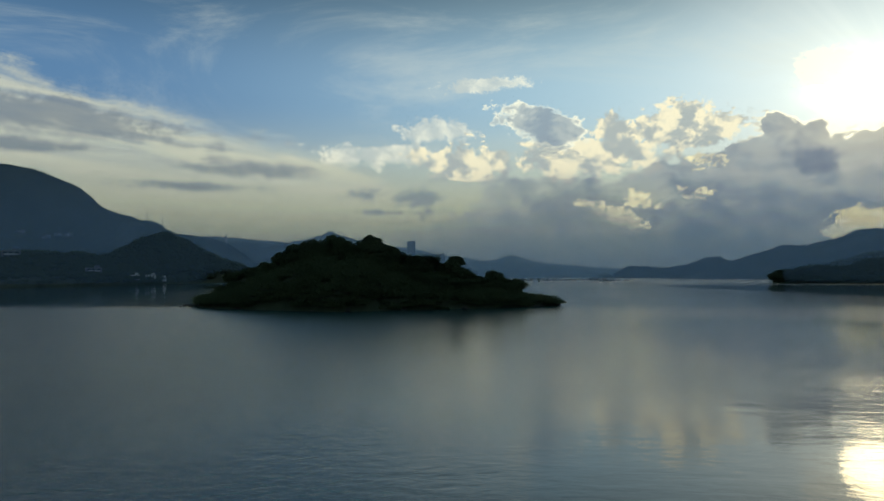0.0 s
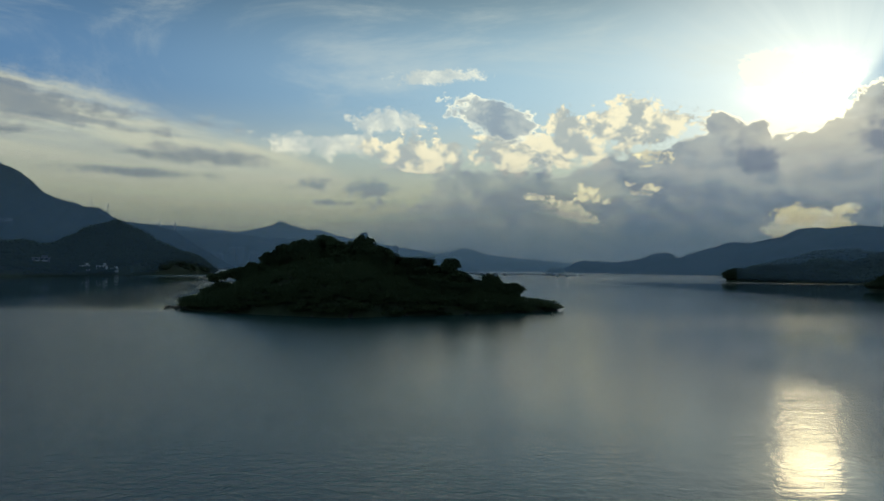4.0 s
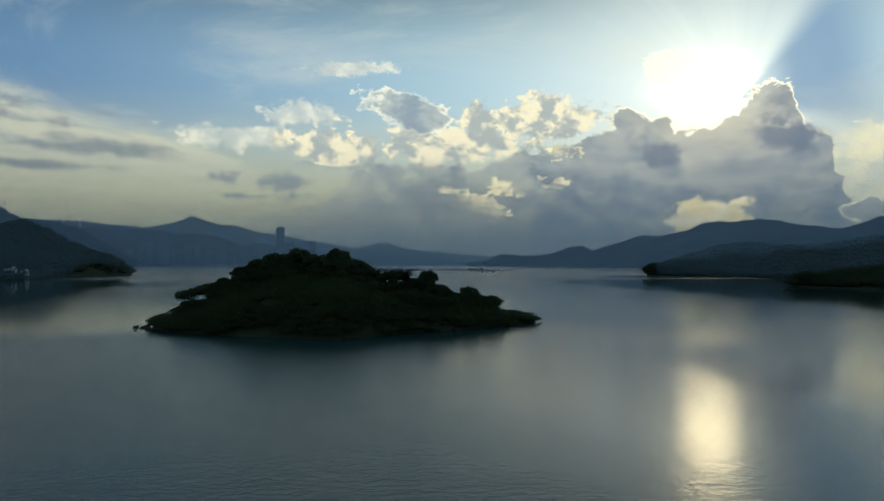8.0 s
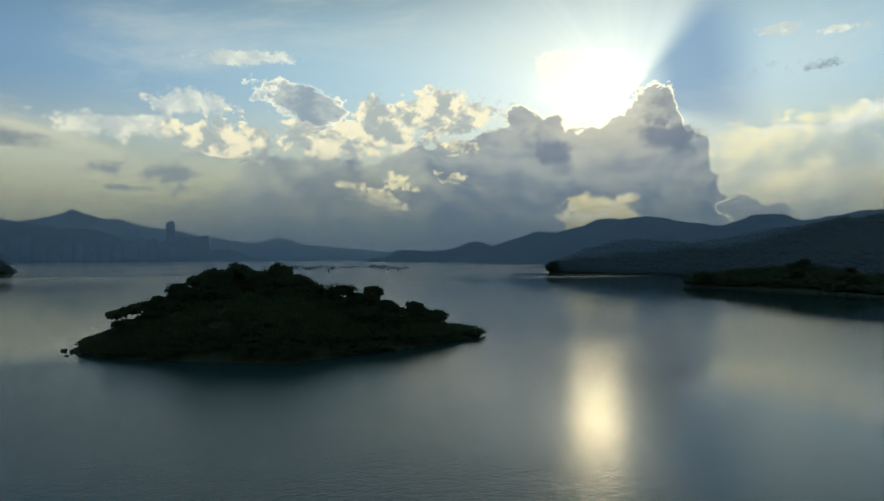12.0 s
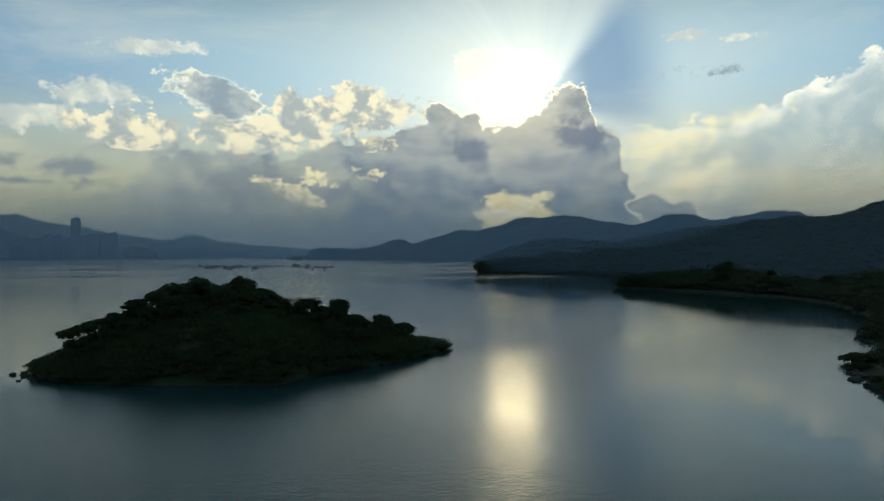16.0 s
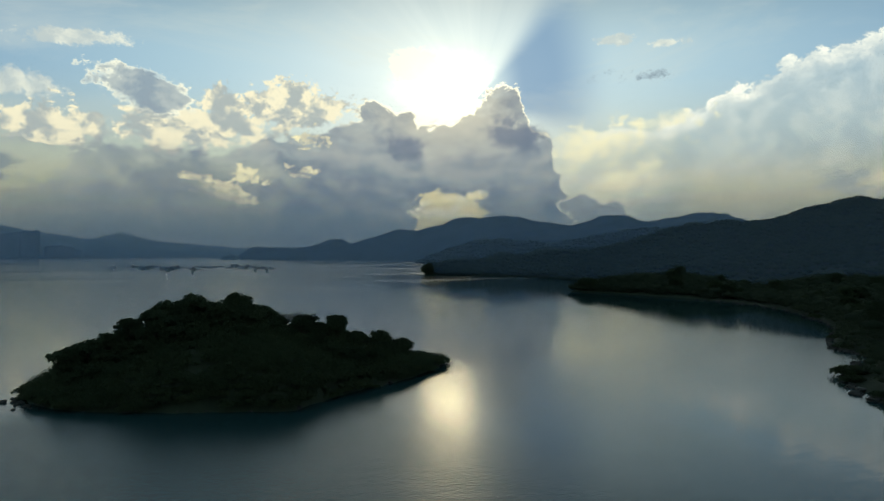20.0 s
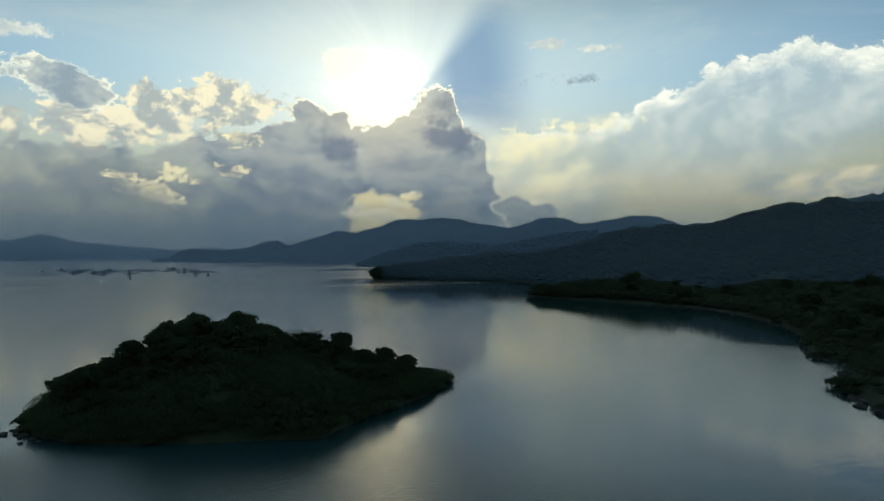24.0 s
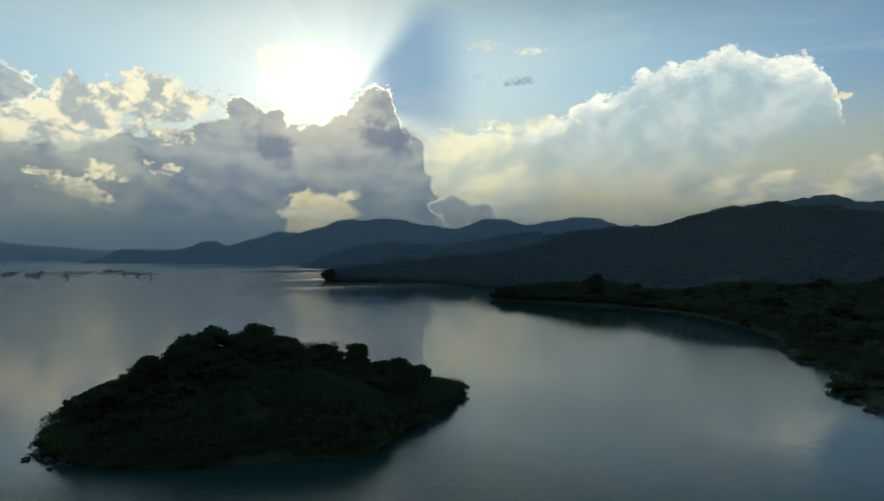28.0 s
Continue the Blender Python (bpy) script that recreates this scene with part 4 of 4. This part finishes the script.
def forest(name, points, lo, hi, leaf, per, mat, label, core=1.0):
    """Many far tree crowns as one mass: a lumpy dome for each, with a few sprays of leaves."""
    g = np.random.default_rng(len(points))
    pts = np.array([tuple(p) for p in points])
    n = len(pts)
    h = g.uniform(lo, hi, (n, 1, 1))
    dome = pts[:, None, :] + np.array((0, 0, 0.42)) * h + ICO_V[None] * h * core * np.array((0.62, 0.62, 0.30)) * g.uniform(0.82, 1.14, (n, len(ICO_V), 1))
    tri = np.array(ICO_F)[None] + (np.arange(n) * len(ICO_V))[:, None, None]
    d = g.normal(size=(n, per, 3))
    d /= np.linalg.norm(d, axis=2)[:, :, None]
    d[:, :, 2] = np.abs(d[:, :, 2])
    p = pts[:, None, :] + np.array((0, 0, 0.40)) * h + d * h * np.array((0.86, 0.86, 0.46)) * g.uniform(0.55, 1.15, (n, per, 1))
    a = g.normal(size=(n, per, 3))
    a /= np.linalg.norm(a, axis=2)[:, :, None]
    b = np.cross(a, g.normal(size=(n, per, 3)))
    b /= np.linalg.norm(b, axis=2)[:, :, None]
    s = leaf * (0.6 + 0.8 * g.random((n, per, 1)))
    spray = np.stack([p - a * s, p + b * s * 0.6, p + a * s], 2).reshape(-1, 3)
    co = np.concatenate([dome.reshape(-1, 3), spray])
    idx = np.concatenate([tri.ravel(), n * len(ICO_V) + np.arange(len(spray))]).astype(np.int32)
    k = len(idx) // 3
    me = bpy.data.meshes.new(name)
    me.vertices.add(len(co))
    me.vertices.foreach_set("co", co.ravel())
    me.loops.add(k * 3)
    me.loops.foreach_set("vertex_index", idx)
    me.polygons.add(k)
    me.polygons.foreach_set("loop_start", np.arange(0, k * 3, 3, dtype=np.int32))
    me.polygons.foreach_set("use_smooth", np.ones(k, dtype=bool))
    me.update(calc_edges=True)
    me.materials.append(mat)
    ob = new(name, me)
    return tagged(ob, label, "trees", "", "stuff")


def strewn(hill, cols, count, q0, q1, i0=0.0, i1=1.0, dx=4.0):
    """Places on a range's ground, between two heights of its slope."""
    vs = hill.data.vertices
    rows = len(vs) // cols
    out = []
    for _ in range(count):
        i = min(int(rng.uniform(i0, i1) * rows), rows - 2)
        j = min(int(rng.uniform(q0, q1) * cols), cols - 2)
        f, e = rng.random(), rng.random()
        a = vs[i * cols + j].co.lerp(vs[(i + 1) * cols + j].co, f)
        b = vs[i * cols + j + 1].co.lerp(vs[(i + 1) * cols + j + 1].co, f)
        p = a.lerp(b, e)
        if p.z > 0.6:
            out.append(p)
    return out


hills = bpy.data.objects
scrub = []
while len(scrub) < 2200:
    x, y = rng.uniform(-66, 32), rng.uniform(159, 226)
    if inside_isle(x, y) and isle_depth(x, y) > 0.5 and (y < 208 or isle_depth(x, y) < 9):
        scrub.append((x, y, isle_height(x, y) - 0.3))
forest("island_scrub", scrub, 1.3, 3.0, 0.24, 150, LEAF, "low dense dark scrub covering the island slope", 0.45)
forest("headland_wood", strewn(headland, HM, 1500, 0.01, 0.12), 2.2, 4.5, 0.34, 90, CANOPY, "dense dark scrub down to the headland shore", 0.6)
forest("headland_wood", strewn(headland, HM, 3200, 0.07, 0.75), 4, 7, 0.42, 110, CANOPY, "dense dark wood covering the low headland")
forest("hillside_wood", strewn(hills["headland_hills"], 44, 11000, 0.02, 0.52) + strewn(hills["headland_hills"], 44, 2400, 0.46, 0.56), 3.5, 7.5, 0.7, 44, CANOPY, "dark wood over the near hills up to the skyline")
forest("villa_hill_wood", strewn(hills["hill_with_villas"], 34, 5000, 0.04, 0.54), 3.5, 7, 0.75, 40, CANOPY, "dark wood over the rounded hill")
forest("spur_wood", strewn(hills["hills_middle"], 20, 2600, 0.04, 0.56), 7, 10, 1.2, 24, CANOPY, "dark wood over the far spur")


# ---- rocks ----
def rock_mesh(seed):
    bm = bmesh.new()
    bmesh.ops.create_icosphere(bm, subdivisions=2, radius=1.0)
    o = Vector((seed * 3.7, seed * 1.3, seed))
    for v in bm.verts:
        n = v.co.normalized()
        k = 0.72 + 0.5 * noise.noise(n * 1.3 + o) + 0.25 * noise.noise(n * 3.1 + o)
        v.co = Vector((n.x * k * 1.25, n.y * k * 0.95, n.z * k * 0.62))
        if v.co.z < -0.3:
            v.co.z = -0.3
    me = bpy.data.meshes.new("rock")
    bm.to_mesh(me)
    bm.free()
    me.materials.append(ROCK)
    return me


ROCKS = [rock_mesh(k) for k in range(7)]


def rock(x, y, z, size, group, label):
    ob = new("rock", ROCKS[rng.randrange(7)])
    ob.matrix_world = pose(x, y, z, 0, 0, rng.random() * 360) @ Matrix.Diagonal((size, size, size * rng.uniform(0.7, 1.1), 1))
    return tagged(ob, label, "rock", group)


for k in range(90):
    e = isle_edge[(k * 53) % ISLE_N]
    if e.y > 206:
        continue
    w = (e - ISLE_MID).normalized() * rng.uniform(-2.6, -0.6)
    rock(e.x + w.x, e.y + w.y, rng.uniform(-0.05, 0.25), rng.uniform(0.5, 1.3), "rocks round the island", "dark weathered boulder at the water's edge")
for x, y, s in [(-66.8, 197, 0.9), (-67.2, 194.5, 0.8), (-69.0, 195.5, 1.0), (-66.8, 191.5, 0.7), (-65.5, 200, 0.7), (-66.0, 193, 1.0), (-65.2, 189, 0.9), (-67.2, 187, 0.5), (-64.5, 186.5, 0.7), (-67.4, 198.6, 0.5),
                (30.8, 195.8, 0.8), (31.6, 196.3, 0.5), (29.5, 193.5, 0.8)]:
    rock(x, y, 0.1, s, "rocks off the island's ends", "low dark rock standing out of the water")
edge_line = spline([(x, y, 0) for x, y in HEAD_SHORE[3:14]], 110)
for k, e in enumerate(edge_line):
    rock(e.x + rng.uniform(-1.6, 1.6), e.y + rng.uniform(-1.6, 1.6), rng.uniform(-0.1, 0.35), rng.uniform(0.8, 2.0), "rocks along the headland", "dark boulder along the wooded shore")


# ---- boxes with bevelled edges, for built things ----
def box_mesh(name, sx, sy, sz, mat, bevel=0.03, z0=0.0):
    bm = bmesh.new()
    bmesh.ops.create_cube(bm, size=1.0)
    for v in bm.verts:
        v.co = Vector((v.co.x * sx, v.co.y * sy, (v.co.z + 0.5) * sz + z0))
    if bevel:
        bmesh.ops.bevel(bm, geom=list(bm.edges), offset=bevel, segments=1, affect="EDGES")
    me = bpy.data.meshes.new(name)
    bm.to_mesh(me)
    bm.free()
    me.materials.append(mat)
    return me


def box(name, x, y, z, sx, sy, sz, mat, parent, bevel=0.03, turn=0.0, label=""):
    ob = part(name, box_mesh(name, sx, sy, sz, mat, bevel), mat, parent, label)
    ob.matrix_basis = pose(x, y, z, 0, 0, turn)
    return ob


# ---- fish farm ----
def make_raft(hut):
    base = new("fish_raft")
    tagged(base, "floating fish farm raft with timber walkways" + (" and a small hut" if hut else ""), "raft", "rafts of the fish farm")
    for k in range(5):
        box("walkway", -10 + 5 * k, 0, 0.35, 0.9, 13, 0.18, TIMBER, base)
    for k in range(4):
        box("walkway", 0, -6 + 4 * k, 0.52, 21, 0.9, 0.16, TIMBER, base)
    for k in range(5):
        for s in (-1, 0, 1):
            ob = part("float", FLOAT_MESH, FLOAT_BLUE, base)
            ob.matrix_basis = pose(-10 + 5 * k, s * 6, 0.1)
    if hut:
        wall = box("hut", 3, 2, 0.66, 5.0, 3.6, 2.5, TIMBER, base, 0.05)
        r = part("roof", roof_mesh("roof", 5.8, 4.4, 0.9, TILE_ROOF), TILE_ROOF, wall)
        r.matrix_basis = pose(0, 0, 2.5)
        box("door", 1.0, -1.82, 0.05, 0.9, 0.06, 1.9, PLASTER, wall, 0.01)
    for k in range(4):
        box("post", -10 + 6.6 * k, -6, 0.6, 0.14, 0.14, 2.2, TIMBER, base, 0.02)
    return base


def roof_mesh(name, sx, sy, h, mat):
    x, y = sx / 2, sy / 2
    verts = [(-x, -y, 0), (x, -y, 0), (x, y, 0), (-x, y, 0), (-x, 0, h), (x, 0, h), (-x, -y, -0.15), (x, -y, -0.15), (x, y, -0.15), (-x, y, -0.15)]
    faces = [(0, 1, 5, 4), (2, 3, 4, 5), (3, 0, 4), (1, 2, 5), (0, 6, 7, 1), (1, 7, 8, 2), (2, 8, 9, 3), (3, 9, 6, 0), (6, 9, 8, 7)]
    return mesh_from(name, verts, faces, mat)


fl_v, fl_f = tube([(-0.6, 0, 0), (-0.5, 0, 0), (0.5, 0, 0), (0.6, 0, 0)], (0.2, 0.36, 0.36, 0.2), 8)
FLOAT_MESH = mesh_from("float", fl_v, fl_f, FLOAT_BLUE, True)
raft_a, raft_b = make_raft(True), make_raft(False)
first = {True: raft_a, False: raft_b}
placed = set()
spots = []
while len(spots) < 46:
    f = rng.random()
    x, y = 120 + 215 * f + rng.uniform(-12, 12), rng.uniform(1270, 1600) - 30 * f
    if abs(x - 215) < 14 or any(abs(x - a) < 23 and abs(y - b) < 17 for a, b in spots):
        continue
    spots.append((x, y))
    hut = len(spots) % 3 == 0
    m = pose(x, y, 0.0, 0, 0, rng.choice((8, 98)) + rng.uniform(-6, 6))
    if hut in placed:
        copy_thing(first[hut], m)
    else:
        first[hut].matrix_basis = m
        placed.add(hut)


# ---- boats ----
def make_boat():
    base = new("fishing_boat")
    tagged(base, "small weathered fishing boat lying at anchor", "boat", "boats off the fish farm")
    verts, secs = [], [(-5, 1.1, 0.9), (-3, 1.5, 0.8), (0, 1.6, 0.8), (3, 1.2, 1.0), (5.2, 0.12, 1.6)]
    for x, w, h in secs:
        verts += [(x, -w, h), (x, -w * 0.7, -0.4), (x, w * 0.7, -0.4), (x, w, h), (x, w * 0.8, h - 0.25), (x, -w * 0.8, h - 0.25)]
    faces = grid_faces(5, 6, True) + [(0, 1, 2, 3, 4, 5), (24, 29, 28, 27, 26, 25)]
    part("hull", mesh_from("hull", verts, faces, HULL), HULL, base)
    cab = box("cabin", -1.6, 0, 0.5, 2.8, 2.0, 2.2, PLASTER, base, 0.08)
    box("roof", 0, 0, 2.2, 3.2, 2.4, 0.16, TILE_ROOF, cab, 0.04)
    box("window", 1.42, 0, 1.1, 0.05, 1.4, 0.7, GLASS, cab, 0.0)
    box("mast", 0.6, 0, 0.5, 0.14, 0.14, 4.6, TIMBER, base, 0.02)
    return base


boat = make_boat()
boat.matrix_basis = pose(145, 1085, 0.05, 0, 0, 70)
for x, y, a in [(132, 1205, 20), (247, 1135, 100), (255, 1098, 60), (120, 1420, 0), (88, 1500, 45), (330, 1330, 80)]:
    copy_thing(boat, pose(x, y, 0.05, 0, 0, a))


# ---- buildings ----
def make_villa(name, w, d, storeys, label, PLASTER=PLASTER):
    base = new(name)
    tagged(base, label, "house", "villas by the shore")
    h = storeys * 2.75
    wall = box("wall", 0, 0, -0.6, w, d, h + 0.6, PLASTER, base, 0.06)
    for s in range(storeys):
        box("floor_band", 0, 0, s * 2.75 + 2.55, w + 0.3, d + 0.3, 0.18, PLASTER, base, 0.02)
        for k in range(3):
            win = box("window", (k - 1) * w * 0.3, -d / 2 - 0.02, s * 2.75 + 0.9, 1.5, 0.12, 1.3, GLASS, base, 0.0)
            box("sill", 0, -0.08, -0.1, 1.8, 0.22, 0.1, PLASTER, win, 0.01)
        if s:
            bal = box("balcony", 0, -d / 2 - 0.7, s * 2.75 - 0.15, w * 0.7, 1.3, 0.15, CONCRETE, base, 0.02)
            box("rail", 0, -0.6, 0.15, w * 0.7, 0.08, 0.9, STEEL, bal, 0.01)
    box("roof", 0, 0, h, w + 0.4, d + 0.4, 0.25, TILE_ROOF, base, 0.03)
    box("stair_house", w * 0.22, 0.5, h + 0.25, 2.8, 3.0, 1.9, PLASTER, base, 0.03)
    return base


v1 = make_villa("villa", 9.6, 9.0, 3, "white three-storey village house beside the water")
v1.matrix_basis = pose(-311, 735, 0.8, 0, 0, 20)
copy_thing(v1, pose(-297, 741, 0.8, 0, 0, 16))
v2 = make_villa("villa", 7.0, 7.0, 2, "white two-storey village house among trees")
v2.matrix_basis = pose(-287, 746, 0.8, 0, 0, 24)


def make_block(name, w, d, h, mat, label, floors):
    """A far apartment block: walls with recessed window bands floor by floor, parapet and roof house."""
    base = new(name)
    tagged(base, label, "building", "city on the far shore")
    part("wall", box_mesh("wall", w, d, h, mat, 0.5), mat, base)
    for k in range(floors):
        z = (k + 0.45) * h / floors
        ob = part("window_band", box_mesh("window_band", w * 0.9, d + 0.6, h / floors * 0.4, GLASS, 0.0), GLASS, base)
        ob.matrix_basis = pose(0, 0, z)
    box("parapet", 0, 0, h, w + 0.8, d + 0.8, 1.4, mat, base, 0.1)
    box("roof_house", w * 0.1, 0, h + 1.4, w * 0.4, d * 0.5, 5.0, mat, base, 0.2)
    return base


city_ground = hill_range("city_waterfront", [(-1700, 3250), (-1000, 3420), (-400, 3480), (0, 3480), (210, 3500), (300, 3560)],
                         [(-1700, 3450, 4), (-1000, 3640, 4), (-400, 3690, 4), (0, 3690, 4), (220, 3680, 4), (310, 3600, 2)], HILLSIDE, "low flat waterfront under the city", n=60, m=10, rough=0.4, tree=0.0, back=2.5)
tower = make_block("tower_block", 43, 40, 188, FACADE, "tall slender tower block rising above the city", 24)
tower.matrix_basis = pose(-164, 3884, 3)
low = make_block("apartment_block", 42, 26, 82, FACADE, "grey apartment block in the hazy city", 12)
low.matrix_basis = pose(-320, 3720, 2)
for x, y, s, t, a in [(-275, 3730, 1.0, 1.28, 0), (-232, 3725, 0.9, 1.25, 5), (-180, 3720, 1.1, 1.12, 0), (-130, 3715, 1.0, 1.2, 0), (-85, 3720, 1.05, 1.32, 0), (-40, 3725, 1.0, 1.36, 4), (0, 3730, 0.8, 1.42, 0),
                      (55, 3720, 0.9, 0.62, 0), (95, 3725, 0.9, 0.66, 3), (135, 3720, 0.9, 0.58, 0), (170, 3715, 0.7, 0.4, 0), (-390, 3700, 0.8, 0.7, 0), (-440, 3690, 1.0, 0.85, 6), (-500, 3680, 0.9, 0.75, 0), (-550, 3680, 0.7, 1.05, 0),
                      (-590, 3670, 0.7, 1.1, 0), (-640, 3670, 1.0, 0.8, 0), (-700, 3660, 1.0, 0.9, 5), (-760, 3650, 0.7, 1.2, 0), (-800, 3650, 0.7, 1.15, 0), (-860, 3640, 1.0, 0.8, 0), (-930, 3630, 1.0, 0.95, 0),
                      (-1000, 3610, 0.8, 1.2, 0), (-1060, 3600, 1.0, 0.9, 0), (-1120, 3590, 0.8, 1.1, 0), (-355, 3760, 0.7, 1.15, 0)]:
    copy_thing(low, pose(x, y, 2, 0, 0, a) @ Matrix.Diagonal((s, s, t, 1)))


# ---- pylons on the mountain shoulder ----
def make_pylon():
    base = new("pylon")
    tagged(base, "steel lattice power pylon on the ridge", "pylon", "pylons on the mountain")
    h = 30.0
    for sx, sy in ((-1, -1), (1, -1), (1, 1), (-1, 1)):
        v, f = tube([(sx * 3.2, sy * 3.2, -4), (sx * 1.2, sy * 1.2, h * 0.6), (sx * 0.3, sy * 0.3, h)], (0.32, 0.28, 0.22), 5)
        part("leg", mesh_from("leg", v, f, STEEL), STEEL, base)
    for k in range(5):
        z, w = 3 + k * 4.2, 2.9 - k * 0.45
        for sy in (-1, 1):
            v, f = tube([(-w, sy * w, z), (w, sy * w * 0.9, z + 4)], (0.2, 0.2), 4)
            part("brace", mesh_from("brace", v, f, STEEL), STEEL, base)
    for z, w in ((19, 6.5), (23, 5.5), (27, 4.5)):
        v, f = tube([(-w, 0, z), (0, 0, z + 0.8), (w, 0, z)], (0.2, 0.35, 0.2), 5)
        part("cross_arm", mesh_from("cross_arm", v, f, STEEL), STEEL, base)
    return base


pylon = make_pylon()
crest = [v.co for v in hills["mountain_south"].data.vertices]
tops = {}
for v in crest:
    key = round(math.degrees(math.atan2(v.x, v.y)) * 4)
    if key not in tops or v.z > tops[key].z:
        tops[key] = v.copy()
for n_, az in enumerate((-22.3, -21.0, -17.5, -16.6)):
    p = min(tops.values(), key=lambda q: abs(math.degrees(math.atan2(q.x, q.y)) - az))
    m = pose(p.x, p.y, p.z - 1.0, 0, 0, 30)
    if n_:
        copy_thing(pylon, m)
    else:
        pylon.matrix_basis = m


# ---- buildings on the slopes, and the ramp on the near shore ----
def ground_at(hill, x, y):
    v = min(hills[hill].data.vertices, key=lambda q: (q.co.x - x) ** 2 + (q.co.y - y) ** 2)
    return v.co.z


def perch(hill, az, el):
    """The spot on a hillside that is seen under that bearing and height from the bay."""
    def off(v):
        flat = math.hypot(v.co.x, v.co.y)
        return abs(math.degrees(math.atan2(v.co.x, v.co.y)) - az) + abs(math.degrees(math.atan2(v.co.z - 8, flat)) - el) * 2
    return min(hills[hill].data.vertices, key=off).co


v3 = make_villa("house", 8.0, 7.0, 2, "small grey rendered house on a wooded slope", FACADE)
v3.matrix_basis = pose(408, 446, ground_at("headland_hills", 408, 446) + 0.6, 0, 0, 40)
v3["group"] = "houses behind the headland"
for az, el, s in [(-28.6, 2.75, 1.5), (-27.9, 2.70, 1.3), (-27.3, 2.72, 1.6), (-26.8, 2.85, 1.2), (-30.1, 2.95, 1.2)]:
    p = perch("mountain_south", az, el)
    copy_thing(v3, pose(p.x, p.y, p.z + 0.5, 0, 0, 25) @ Matrix.Diagonal((s * 1.8, s, s, 1)))["group"] = "houses below the mountain"
for az, el, s in [(-30.7, 1.2, 1.6), (-30.2, 1.15, 1.3), (-25.6, 0.0, 1.2)]:
    p = perch("hill_with_villas", az, el)
    copy_thing(v3, pose(p.x, p.y, p.z + 0.4, 0, 0, 30) @ Matrix.Diagonal((s * 1.5, s, s, 1)))["group"] = "houses below the mountain"


for x, y, a in [(414, 433, 35), (421, 420, 45), (440, 352, 60)]:
    copy_thing(v3, pose(x, y, ground_at("headland_hills", x, y) + 0.6, 0, 0, a))["group"] = "houses behind the headland"

ramp = new("concrete_ramp")
tagged(ramp, "weathered grey concrete ramp on the overgrown shore", "ramp")
ramp.matrix_basis = pose(128, 130.5, 2.9, 4, 0, 41)
box("slab", 0, 0, 0, 10.5, 3.2, 0.5, CONCRETE, ramp, 0.06)
for sy in (-1, 1):
    box("kerb", 0, sy * 1.5, 0.5, 10.5, 0.25, 0.3, CONCRETE, ramp, 0.04)
